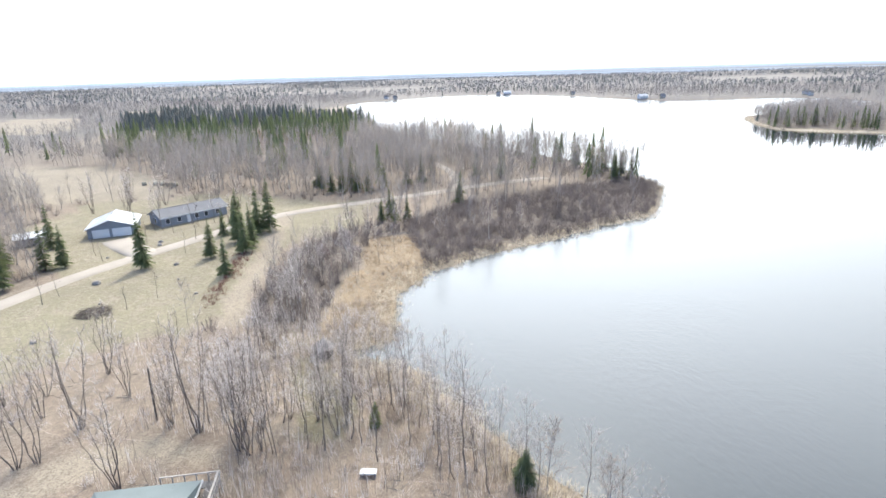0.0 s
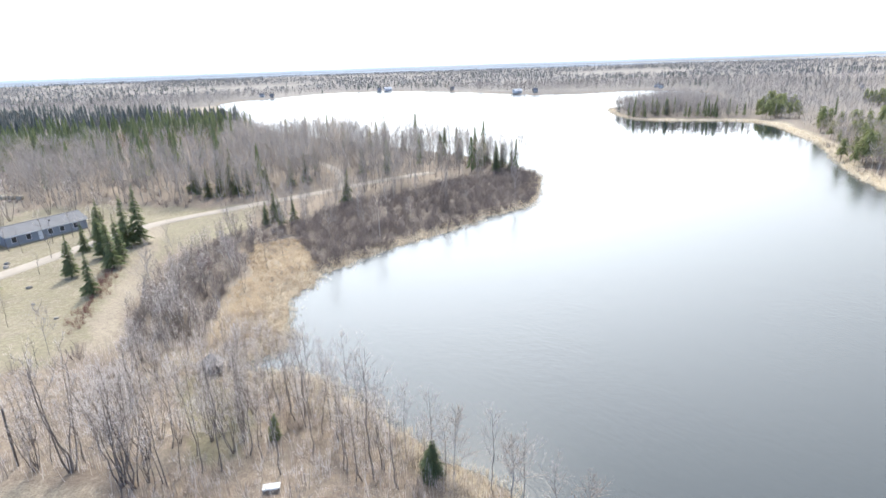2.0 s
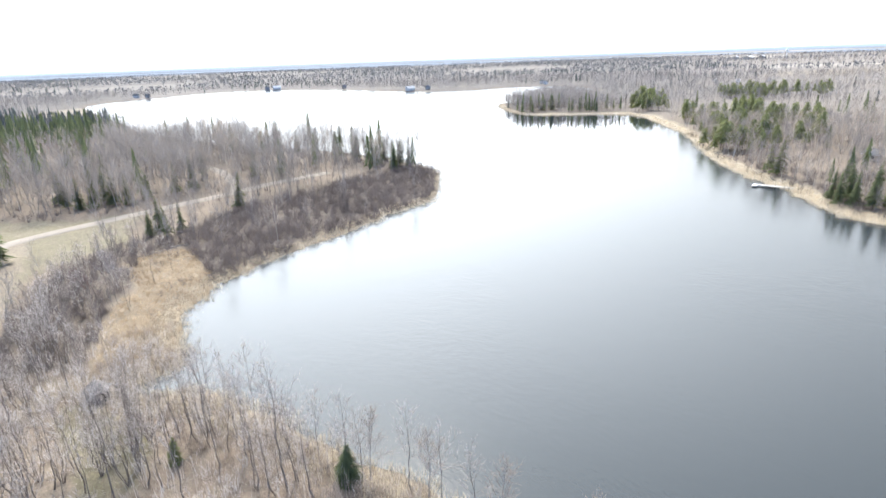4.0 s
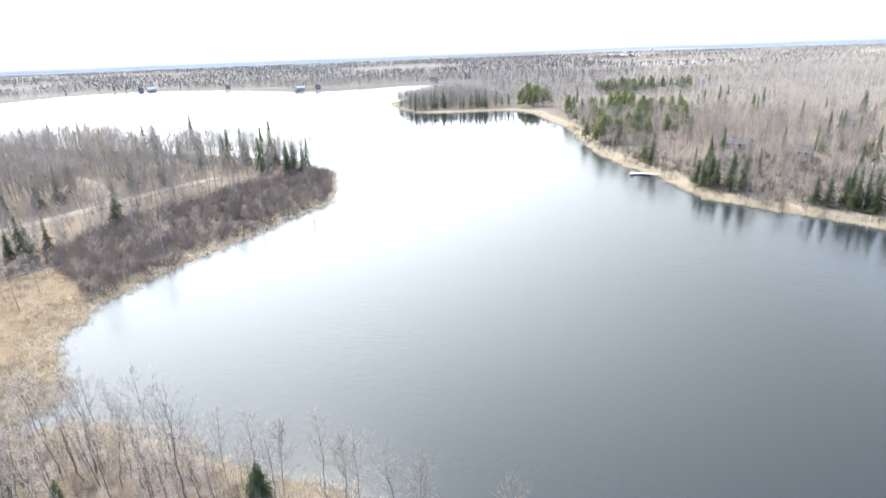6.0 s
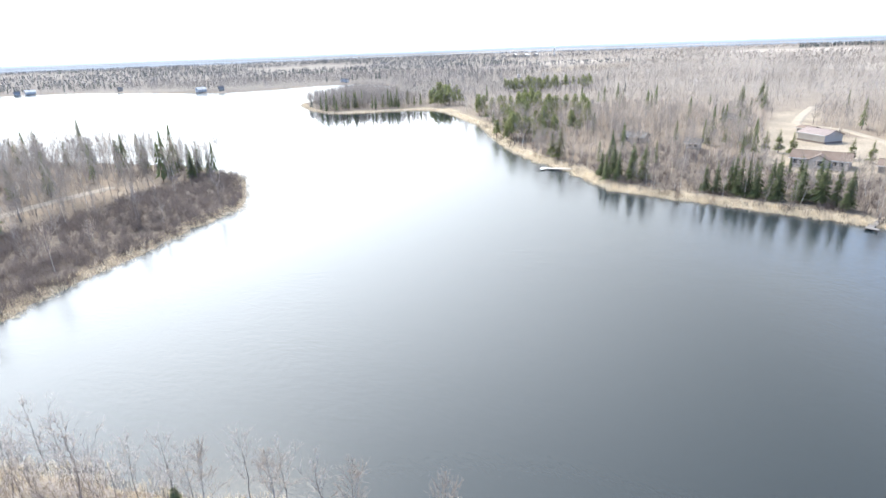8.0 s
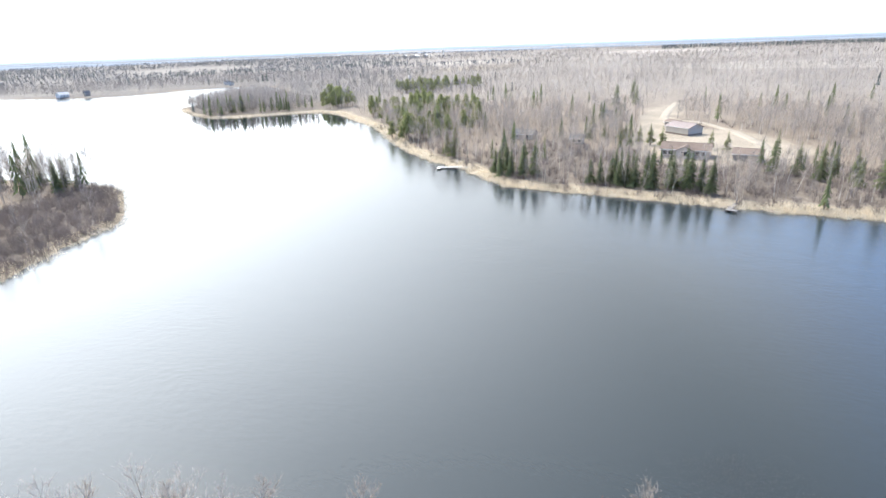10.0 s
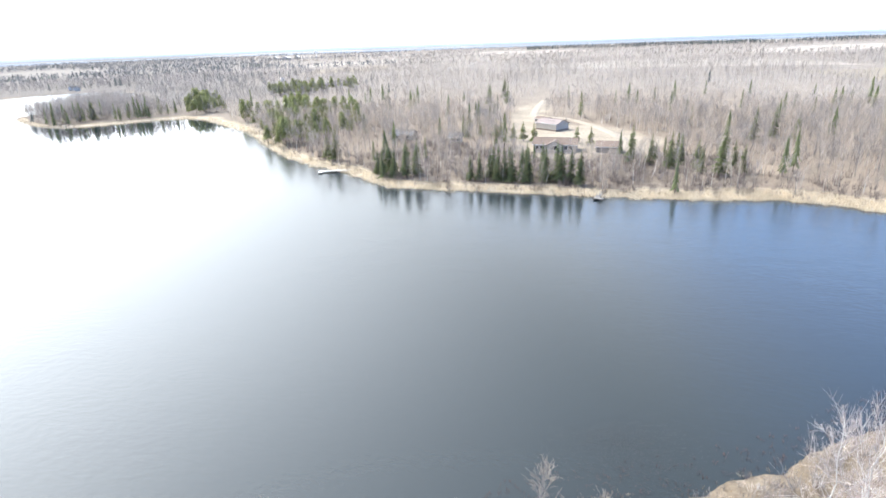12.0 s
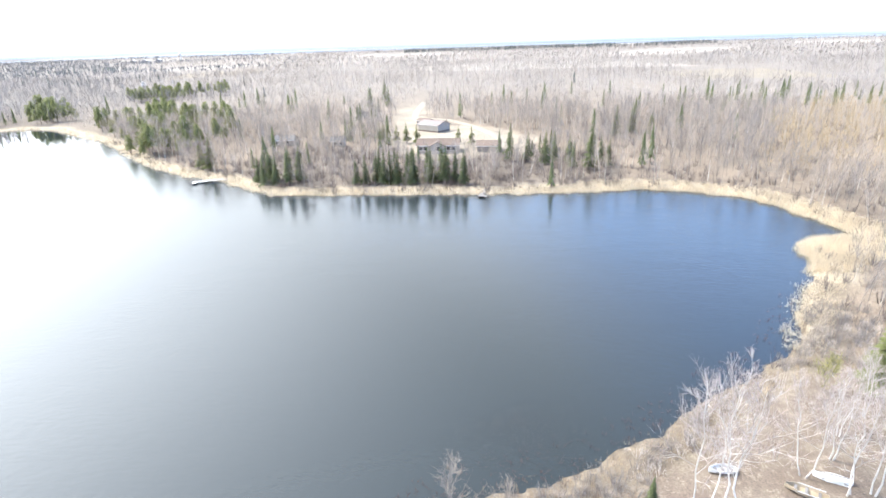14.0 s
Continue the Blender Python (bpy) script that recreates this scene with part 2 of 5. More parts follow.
def wave(x, y, size, seed=0.0):
    """Smooth cheap noise between -1 and 1."""
    a, b = x / size + seed * 3.1, y / size - seed * 1.7
    return (np.sin(a * 1.7 + 1.3 * np.sin(b * 1.1 + seed)) + np.sin(b * 1.9 + 1.1 * np.sin(a * 1.3 + 2 * seed)) + np.sin((a + b) * 1.23 + seed * 5)) / 3


def shore(x, y):
    """Metres from the water's edge: positive on land."""
    d = line_distance(LAKE, x, y, True)
    return np.where(inside(LAKE, x, y), -d, d) + 0.9 * wave(x, y, 3.0) + 0.5 * wave(x, y, 1.1, 2)


def land(x, y, d=None):
    """Height of the ground."""
    x, y = np.asarray(x, float), np.asarray(y, float)
    d = shore(x, y) if d is None else d
    r = np.hypot(x, y)
    h = np.where(d > 0, 1.1 * (1 - np.exp(-np.maximum(d, 0) / 9.0)) + 0.02, np.maximum(d * 0.12, -2.0))
    rise = np.clip(d / 30, 0, 1) * (0.35 * wave(x, y, 60) + 0.12 * wave(x, y, 17, 1))
    far = np.clip((r - 900) / 3900, 0, 1) ** 1.5 * np.clip(d / 100, 0, 1) * (22 + 9 * wave(x, y, 900, 3))
    return h + rise + far


def at(x, y):
    return float(land(np.array([x]), np.array([y]))[0])


# areas of the plan
LAWN = [(-100, 78), (-60, 66), (-45, 80), (-37, 92), (-40, 110), (-38, 130), (-24, 143), (-22, 168), (-50, 178), (-75, 190), (-120, 178), (-118, 140), (-92, 118), (-80, 100)]
FIELDS = [[(-222, 271), (-165, 262), (-120, 225), (-95, 185), (-135, 180), (-190, 205), (-260, 225)],
          [(-510, 660), (-413, 640), (-330, 500), (-313, 455), (-365, 440), (-420, 500)], [(-420, 760), (-330, 760), (-320, 700), (-420, 700)],
          [(-90, 520), (-60, 700), (-120, 760), (-190, 640)], [(-260, 420), (-190, 440), (-170, 380), (-250, 360)],
          [(700, 560), (860, 640), (1000, 560), (820, 480)], [(560, -120), (700, -90), (720, -220), (560, -240)]]
YARD = [(192, 34), (205, 14), (235, 8), (262, 34), (268, 62), (300, 76), (365, 88), (362, 102), (290, 92), (258, 82), (215, 70), (198, 60), (186, 46)]
BANK = [(34, -4), (46, -12), (60, -22), (70, -33), (62, -46), (44, -44), (34, -26)]
PATHS = [(-60, 40), (-44, 44), (-41, 48), (-34, 51), (-27, 49)]
ROAD = [(-92, 60), (-85, 86), (-80, 103), (-74, 117), (-66, 130), (-59, 142), (-50, 157), (-34, 167), (-17, 176), (2, 186), (14, 194), (38, 203)]
SPUR = [(3, 187), (4, 205), (2, 224), (-6, 250)]
DRIVE = [(-71, 122), (-78, 127), (-86, 135)]
TRACK = [(-37, 84), (-40, 100), (-42, 118), (-45, 140), (-48, 155)]
LANE = [(200, 33), (214, 22), (236, 27), (252, 36), (266, 44), (290, 62), (292, 80), (330, 88), (380, 96)]


MARSH = [(-21, 76), (-8, 78), (-9, 95), (-4, 106), (-7, 122), (-10, 133), (-19, 128), (-20, 101)]
WILLOWS = [(-34, 82), (-36, 108), (-34, 128), (-20, 146), (-8, 136), (-18, 128), (-21, 101), (-20, 80)]
SCRUB = [(-7, 106), (11, 118), (31, 132), (57, 148), (72, 172), (77, 196), (63, 196), (29, 177), (5, 164), (-12, 145), (-9, 124)]
FRONT = [(140, -14), (200, -18), (215, 20), (200, 60), (205, 100), (160, 112), (140, 90)]


# ---- building meshes ----
class Geo:
    """Collects triangles."""

    def __init__(self):
        self.v, self.f, self.m, self.n = [], [], [], 0

    def put(self, verts, tris, mat=0):
        verts = np.asarray(verts, float)
        tris = np.asarray(tris, int)
        self.v.append(verts)
        self.f.append(tris + self.n)
        self.m.append(np.full(len(tris), mat) if np.isscalar(mat) else np.asarray(mat))
        self.n += len(verts)

    def tube(self, pts, radii, sides=3, mat=0):
        pts = np.asarray(pts, float)
        n = len(pts)
        d = pts[-1] - pts[0]
        d /= np.linalg.norm(d) + 1e-9
        a = np.cross(d, (0.3, 0.9, 0.2) if abs(d[2]) > 0.8 else (0, 0, 1.0))
        a /= np.linalg.norm(a) + 1e-9
        b = np.cross(d, a)
        ang = np.arange(sides) * 2 * math.pi / sides
        ring = np.cos(ang)[:, None] * a + np.sin(ang)[:, None] * b
        v = (pts[:, None] + ring[None] * np.asarray(radii)[:, None, None]).reshape(-1, 3)
        t = []
        for i in range(n - 1):
            for k in range(sides):
                p, q = i * sides + k, i * sides + (k + 1) % sides
                t += [(p, q, p + sides), (q, q + sides, p + sides)]
        self.put(v, t, mat)

    def spike(self, p, q, w, mat=0, sides=3):
        """A twig: a three-sided needle from p to q."""
        p, q = np.asarray(p, float), np.asarray(q, float)
        d = q - p
        d /= np.linalg.norm(d) + 1e-9
        a = np.cross(d, (0, 0, 1.0) if abs(d[2]) < 0.9 else (1.0, 0, 0))
        a /= np.linalg.norm(a) + 1e-9
        b = np.cross(d, a)
        if sides == 3:
            self.put([p + a * w, p + (-0.5 * a + 0.87 * b) * w, p + (-0.5 * a - 0.87 * b) * w, q], [(0, 1, 3), (1, 2, 3), (2, 0, 3)], mat)
        else:
            self.put([p + a * w, p - a * w, q], [(0, 1, 2)], mat)

    def done(self):
        return np.concatenate(self.v), np.concatenate(self.f), np.concatenate(self.m)


def mesh_of(name, v, f, mats, mi=None, smooth=False):
    me = bpy.data.meshes.new(name)
    me.vertices.add(len(v))
    me.vertices.foreach_set("co", np.asarray(v, np.float32).ravel())
    k = f.shape[1]
    me.loops.add(f.size)
    me.loops.foreach_set("vertex_index", f.astype(np.int32).ravel())
    me.polygons.add(len(f))
    me.polygons.foreach_set("loop_start", np.arange(0, f.size, k, dtype=np.int32))
    for m in mats:
        me.materials.append(m)
    if mi is not None and len(mats) > 1:
        me.polygons.foreach_set("material_index", np.asarray(mi, np.int32))
    me.polygons.foreach_set("use_smooth", np.full(len(f), smooth))
    me.update(calc_edges=True)
    me.validate()
    return me


def geo_object(name, geo, mats, parent=None, smooth=False):
    v, f, m = geo.done()
    ob = new(name, mesh_of(name, v, f, mats, m, smooth))
    ob.parent = parent
    return ob


def scatter(name, protos, mats, spots, label, category):
    """Many small plants as one object. Spots: rows x, y, z, size, turn, prototype."""
    vs, fs, ms, base = [], [], [], 0
    spots = np.asarray(spots, float)
    for k, (v, f, m) in enumerate(protos):
        s = spots[spots[:, 5].astype(int) == k]
        if not len(s):
            continue
        c, sn = np.cos(s[:, 4])[:, None], np.sin(s[:, 4])[:, None]
        size = s[:, 3][:, None]
        wide = size * (0.85 + 0.3 * ((s[:, 4] * 7.3) % 1.0))[:, None]
        x = (v[None, :, 0] * c - v[None, :, 1] * sn) * wide + s[:, 0][:, None]
        y = (v[None, :, 0] * sn + v[None, :, 1] * c) * wide + s[:, 1][:, None]
        z = v[None, :, 2] * size + s[:, 2][:, None]
        vs.append(np.stack([x, y, z], 2).reshape(-1, 3))
        fs.append((f[None] + (np.arange(len(s)) * len(v))[:, None, None]).reshape(-1, 3) + base)
        ms.append(np.tile(m, len(s)))
        base += len(s) * len(v)
    ob = new(name, mesh_of(name, np.concatenate(vs), np.concatenate(fs), mats, np.concatenate(ms)))
    return tagged(ob, label, category, kind="stuff")


rng = np.random.default_rng(7)


def rnd(a, b):
    return float(rng.uniform(a, b))


# ---- ground and lake ----
def ground():
    az = np.concatenate([np.arange(-50, 140, 0.65), np.arange(140, 310, 4.0)])
    az = np.radians(az)
    r = np.concatenate([[0.0], 4.0 * 1.029 ** np.arange(0, 249)])
    A, R2 = np.meshgrid(az, r)
    x, y = R2 * np.sin(A), R2 * np.cos(A)
    d = shore(x, y)
    z = land(x, y, d)
    na, nr = len(az), len(r)
    i = np.arange(nr * na).reshape(nr, na)
    j = np.roll(i, -1, 1)
    f = np.stack([i[:-1], i[1:], j[1:], j[:-1]], -1).reshape(-1, 4)[:, ::-1]
    ob = new("ground", mesh_of("ground", np.stack([x, y, z], -1).reshape(-1, 3), f, [GROUND], smooth=True))
    litter, grass, field = np.array([0.235, 0.184, 0.138]), np.array([0.222, 0.200, 0.125]), np.array([0.265, 0.228, 0.17])
    c = np.broadcast_to(litter, x.shape + (3,)).copy()
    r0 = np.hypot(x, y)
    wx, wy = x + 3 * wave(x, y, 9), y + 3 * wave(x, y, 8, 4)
    # litter loses its brown with distance from the camera: haze put into the cover
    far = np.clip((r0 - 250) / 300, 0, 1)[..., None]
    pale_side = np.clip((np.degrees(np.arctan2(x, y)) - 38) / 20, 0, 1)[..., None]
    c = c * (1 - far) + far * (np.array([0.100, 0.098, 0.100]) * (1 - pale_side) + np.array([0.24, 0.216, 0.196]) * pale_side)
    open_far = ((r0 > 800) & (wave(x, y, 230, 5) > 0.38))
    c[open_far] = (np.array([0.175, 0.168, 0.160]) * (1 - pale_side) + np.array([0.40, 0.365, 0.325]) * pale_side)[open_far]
    c[inside(SCRUB, wx, wy)] = (0.085, 0.070, 0.062)
    c[inside(WILLOWS, wx, wy)] = (0.115, 0.092, 0.074)
    c[inside(MARSH, wx, wy)] = (0.30, 0.235, 0.155)
    c[inside(LAWN, wx, wy)] = grass
    c[inside(FRONT, wx, wy)] = (0.145, 0.117, 0.094)
    c[inside([(-20, 52), (-15, 50), (-13, 60), (-16, 69), (-22, 70)], wx, wy)] = (0.185, 0.168, 0.098)
    c[inside([(-27, 71), (-20, 72), (-19, 78), (-25, 78)], wx, wy)] = (0.30, 0.25, 0.175)
    for p in FIELDS:
        c[inside(p, wx, wy)] = field
    c[inside(YARD, wx, wy)] = (0.37, 0.32, 0.25)
    c[inside(BANK, wx, wy)] = (0.165, 0.128, 0.100)
    for line, half in ((TRACK, 2.2), (PATHS, 1.6), ([(-47, 40), (-40, 46), (-36, 50)], 1.0)):
        c[line_distance(line, wx * 0.3 + x * 0.7, wy * 0.3 + y * 0.7) < half] = (0.30, 0.255, 0.19)
    c[(d < 5)] = (0.174, 0.139, 0.099)
    c[(d < 7) & (x > 95) & (r0 < 400)] = (0.42, 0.36, 0.265)
    c[d < -0.3] = (0.058, 0.049, 0.035)
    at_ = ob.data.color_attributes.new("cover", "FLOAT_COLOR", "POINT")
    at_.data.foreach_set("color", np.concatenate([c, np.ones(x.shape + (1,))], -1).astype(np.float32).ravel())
    tagged(ob, "flat dry lakeside land with pale grass and brown leaf litter", "ground", kind="structure")


def lake():
    bm = bmesh.new()
    line = rounded(NEAR_SHORE + FAR_SHORE, 3)
    out = np.roll(line, -1, 0) - np.roll(line, 1, 0)
    nrm = np.stack([out[:, 1], -out[:, 0]], 1) / np.linalg.norm(out, axis=1)[:, None]
    side = 1.0 if inside(LAKE, *(line[5] + nrm[5] * 3.0)[:, None])[0] else -1.0
    big = line - nrm * side * 4.0
    vs = [bm.verts.new((p[0], p[1], 0.0)) for p in big]
    bm.faces.new(vs)
    bmesh.ops.triangulate(bm, faces=bm.faces[:])
    me = bpy.data.meshes.new("lake")
    bm.normal_update()
    for f in bm.faces:
        if f.normal.z < 0:
            f.normal_flip()
    bm.to_mesh(me)
    me.materials.append(WATER)
    tagged(new("lake", me), "calm lake water with faint ripples reflecting a bright sky", "lake", kind="structure")


def ribbon(name, line, width, mat, label, lift=0.05):
    p = np.array(line, float)
    d = np.concatenate([[0], np.cumsum(np.hypot(*np.diff(p, axis=0).T))])
    s = np.arange(0, d[-1], 1.5)
    # smooth the line
    q = np.stack([np.interp(s, d, p[:, 0]), np.interp(s, d, p[:, 1])], 1)
    for _ in range(30):
        q[1:-1] = (q[:-2] + 2 * q[1:-1] + q[2:]) / 4
    t = np.gradient(q, axis=0)
    t /= np.linalg.norm(t, axis=1)[:, None]
    nrm = np.stack([-t[:, 1], t[:, 0]], 1)
    rows = []
    for k, o in enumerate((-0.5, -0.46, -0.15, 0.15, 0.46, 0.5)):
        e = q + nrm * width * (o + (0.03 * wave(q[:, :1], q[:, 1:], 4, k) if abs(o) > 0.4 else 0))
        z = land(e[:, 0], e[:, 1]) + (lift if abs(o) < 0.48 else -0.15) + (0.05 if abs(o) < 0.2 else 0)
        rows.append(np.concatenate([e, z[:, None]], 1))
    v = np.stack(rows, 1)
    n, w = v.shape[:2]
    i = np.arange(n * w).reshape(n, w)
    f = np.stack([i[:-1, :-1], i[1:, :-1], i[1:, 1:], i[:-1, 1:]], -1).reshape(-1, 4)[:, ::-1]
    ob = new(name, mesh_of(name, v.reshape(-1, 3), f, [mat], smooth=True))
    return tagged(ob, label, name.split("_")[-1], kind="structure")


ground()
lake()
ribbon("gravel_road", ROAD, 5.0, GRAVEL, "pale gravel road winding past the lawn", 0.10)
ribbon("gravel_spur_road", SPUR, 3.6, GRAVEL, "pale gravel side road turning into the woods", 0.06)
ribbon("gravel_driveway", DRIVE, 7.0, GRAVEL, "pale gravel driveway up to the garage", 0.13)
ribbon("sandy_lane", LANE, 4.5, SAND, "sandy lane through the clearing by the houses", 0.08)


# ---- plants: prototypes ----
def bare_tree(height, limbs, twigs, fine, lean=0.05, spread=0.3, first=0.4, rad=0.010, forks=1, thick=1.0, rise=(0.8, 1.9), fan=0.11, wind=0.05):
    """A leafless tree as two meshes: trunk with limbs, and a crown of twigs. Limbs bend upward and fork again."""
    wood, crown = Geo(), Geo()
    turn = rnd(0, 6.3)
    for fk in range(forks):
        ph = turn + fk * 6.283 / forks + rnd(-0.5, 0.5)
        tilt = lean + (fan * rnd(0.4, 1.7) if forks > 1 else 0)
        h = height * rnd(0.8, 1.0)
        zs = np.linspace(0, h, 9)
        wob = np.cumsum(rng.normal(0, h * 0.014, (9, 2)), 0)
        wob[0] = 0
        bow = tilt * zs * (1.25 - 0.45 * zs / h)
        pts = np.stack([wob[:, 0] + np.cos(ph) * bow, wob[:, 1] + np.sin(ph) * bow, zs], 1)
        if forks > 1:
            pts += np.array([math.cos(ph), math.sin(ph), 0]) * 0.18
        r0 = h * rad * rnd(0.7, 1.15)
        rr = r0 * (1 - zs / h) ** 0.85 + 0.010
        rr[0] *= 1.3
        pts[0, 2] = -0.25
        wood.tube(pts, rr, 6)
        for k in range(limbs):
            u = min(first + (1 - first) * (k + rnd(0, 1)) / limbs, 0.98)
            p = np.array([np.interp(u * h, zs, pts[:, i]) for i in range(3)])
            a = k * 2.4 + rnd(-0.6, 0.6)
            v = (u - first) / (1 - first)
            ln = h * spread * (0.55 + 0.6 * math.sin(math.pi * min(1.0, v + 0.18))) * (1.05 - 0.55 * v) * rnd(0.55, 1.2) + 0.3
            d = np.array([math.cos(a), math.sin(a), rnd(*rise) * (0.6 + 0.6 * v)])
            d /= np.linalg.norm(d)
            line = [p]
            way = d.copy()
            for _ in range(3):
                way = way + np.array([0, 0, 0.16]) + rng.normal(0, wind * 3, 3)
                way /= np.linalg.norm(way)
                line.append(line[-1] + way * ln / 3)
            rb = max(np.interp(u * h, zs, rr) * 0.42, 0.012 * thick)
            crown.tube(line, [rb, rb * 0.72, rb * 0.45, 0.007], 3, 0)
            line = np.array(line)
            for j in range(twigs):
                q = rnd(0.25, 1.0) * 2.999
                b = line[int(q)] + (line[int(q) + 1] - line[int(q)]) * (q % 1.0)
                td = d * 0.7 + rng.normal(0, 0.5, 3) + np.array([0, 0, 0.45])
                td /= np.linalg.norm(td)
                tl = ln * rnd(0.22, 0.5) + 0.2
                crown.spike(b, b + td * tl, 0.014 * thick, 0 if j % 3 == 0 else 1)
                for _ in range(fine):
                    s2 = rnd(0.15, 0.95)
                    fd = td + rng.normal(0, 0.5, 3) + np.array([0, 0, 0.15])
                    fd /= np.linalg.norm(fd)
                    crown.spike(b + td * tl * s2, b + td * tl * s2 + fd * tl * rnd(0.3, 0.65), 0.0095 * thick, 1, 2)
    return wood, crown


def rough_tree(height, limbs, width, spread=0.22, first=0.25, forks=1, trunk=0.006, sub=2):
    """A cheap leafless tree for woods: a thin trunk and a rounded crown of twigs."""
    g = Geo()
    for fk in range(forks):
        lean = rng.normal(0, 0.04 if forks == 1 else 0.13, 2)
        h = height * rnd(0.8, 1.0)
        top = np.array([lean[0] * h, lean[1] * h, h])
        if trunk:
            g.spike((0, 0, -0.4), top, h * trunk, 0, 3)
        for k in range(limbs):
            u = first + (0.97 - first) * rnd(0, 1)
            a = rnd(0, 6.3)
            d = np.array([math.cos(a), math.sin(a), rnd(0.25, 1.0) + u * rnd(0, 1.2)])
            d /= np.linalg.norm(d)
            ln = h * spread * (0.4 + 0.75 * math.sin(math.pi * u ** 0.9)) * rnd(0.55, 1.2) + 0.3
            g.spike(top * u, top * u + d * ln, width * rnd(0.6, 1.2), 1, 2)
            for _ in range(sub):
                e = top * u + d * ln * rnd(0.35, 0.8)
                d2 = d + rng.normal(0, 0.5, 3) + np.array([0, 0, 0.3])
                g.spike(e, e + d2 * ln * 0.6, width * 0.7, 1, 2)
    return g.done()


def conifer(height, whorls, per, width=0.21, droop=0.25, bare=0.08, blades=3, flat=0.10):
    """A spruce: a trunk and whorls of drooping sprays."""
    wood, crown = Geo(), Geo()
    wood.tube([(0, 0, -0.3), (0, 0, height * 0.5), (0, 0, height)], [height * 0.016, height * 0.009, 0.01], 5)
    for k in range(whorls):
        u = bare + (1 - bare) * (k + 0.3) / whorls
        rad = height * width * (1 - u) ** 0.8 * rnd(0.68, 1.18) + 0.08
        for j in range(per):
            a = (j + rnd(-0.4, 0.4)) * 2 * math.pi / per + k * 0.7
            rl = rad * (rnd(0.3, 0.75) if rnd(0, 1) < 0.28 else rnd(0.75, 1.22))
            o = np.array([math.cos(a), math.sin(a), 0.0])
            side = np.array([-o[1], o[0], 0.0])
            z = u * height + rnd(-0.2, 0.2)
            tip = o * rl + np.array([0, 0, z - droop * rl])
            w = rl * 0.15 + 0.05
            p0 = np.array([0, 0, z + 0.10 * rl])
            mid = o * rl * 0.55 + np.array([0, 0, z - droop * 0.25 * rl])
            for b in range(blades):
                t = (b - (blades - 1) / 2) * 0.9
                e = tip + side * t * w * 1.6 - np.array([0, 0, abs(t) * 0.12 * rl])
                m1 = mid + side * (t * w + 0.5 * w) - np.array([0, 0, flat * rl * rnd(0.3, 1.3)])
                m2 = mid + side * (t * w - 0.5 * w)
                crown.put([p0, m1, e, m2], [(0, 1, 2), (0, 2, 3)])
    crown.put([(0.06, 0, height * 0.96), (-0.04, 0.05, height * 0.96), (-0.04, -0.05, height * 0.96), (0, 0, height * 1.04)], [(0, 1, 3), (1, 2, 3), (2, 0, 3)])
    return wood, crown


def rough_conifer(height, tiers, points, width=0.2, blunt=0.85, bare=0.1):
    g = Geo()
    g.tube([(0, 0, -0.4), (0, 0, height)], [height * 0.014, 0.02], 3, 0)
    for k in range(tiers):
        u = bare + (1 - bare) * k / tiers
        rad = height * width * (1 - u) ** blunt + 0.1
        zt = height * min(1.0, u + 1.7 * (1 - bare) / tiers)
        for j in range(points):
            a = (j + rnd(-0.3, 0.3)) * 2 * math.pi / points + k
            rl = rad * rnd(0.6, 1.15)
            da = 1.9 / points
            z = height * u - rnd(0, 0.12) * rad
            g.put([(0, 0, zt), (math.cos(a - da) * rl * 0.75, math.sin(a - da) * rl * 0.75, z + 0.25 * rad), (math.cos(a) * rl, math.sin(a) * rl, z),
                   (math.cos(a + da) * rl * 0.75, math.sin(a + da) * rl * 0.75, z + 0.25 * rad)], [(0, 1, 2), (0, 2, 3)], 1)
    return g.done()


def brush(height, stems, width, spread=0.55):
    """A rounded leafless bush."""
    g = Geo()
    for k in range(stems):
        a, up = rnd(0, 6.3), rnd(0.1, 1.0)
        out = math.sqrt(max(0.0, 1 - up * up))
        e = np.array([math.cos(a) * out * spread, math.sin(a) * out * spread, 0.25 + 0.75 * up]) * height * rnd(0.8, 1.05)
        b = e * np.array([0.35, 0.35, 0.0]) - np.array([0, 0, 0.1])
        g.spike(b, e, width, 0, 2)
        for _ in range(2):
            m = b + (e - b) * rnd(0.45, 0.85)
            g.spike(m, m + (e - b) * 0.25 + rng.normal(0, 0.11 * height, 3), width * 0.8, 0, 2)
    return g.done()


def reed_tuft(height, blades, width, spread):
    g = Geo()
    for k in range(blades):
        b = np.append(rng.normal(0, spread, 2), -0.15)
        e = b + np.append(rng.normal(0, 0.22 * height, 2), height * rnd(0.6, 1.1))
        g.spike(b, e, width, 0, 2)
    return g.done()


# ---- woods ----
ROUGH = [rough_tree(rnd(10, 13.5), 38, 0.045, 0.27, 0.32) for _ in range(7)] + [rough_tree(rnd(9, 12), 20, 0.045, 0.3, 0.2, forks=2) for _ in range(2)]
FAR_TREE = [rough_tree(rnd(10.5, 13), 11, 0.15, 0.27, 0.2, sub=1, trunk=0.004) for _ in range(8)]
FARTHEST = [rough_tree(rnd(8.5, 10.5), 12, 0.75, 0.42, 0.05, trunk=0.0, sub=0) for _ in range(6)]
FAR_FIR = [rough_conifer(rnd(10, 13), 7, 5, 0.17) for _ in range(4)]
TINY_FIR = [rough_conifer(rnd(10, 13), 4, 3, 0.2) for _ in range(4)]
PINES = [rough_conifer(rnd(9, 12), 10, 8, 0.30, 0.34, 0.28) for _ in range(4)]
LARCHES = [rough_tree(rnd(10, 13), 40, 0.05, 0.11, 0.12) for _ in range(3)]
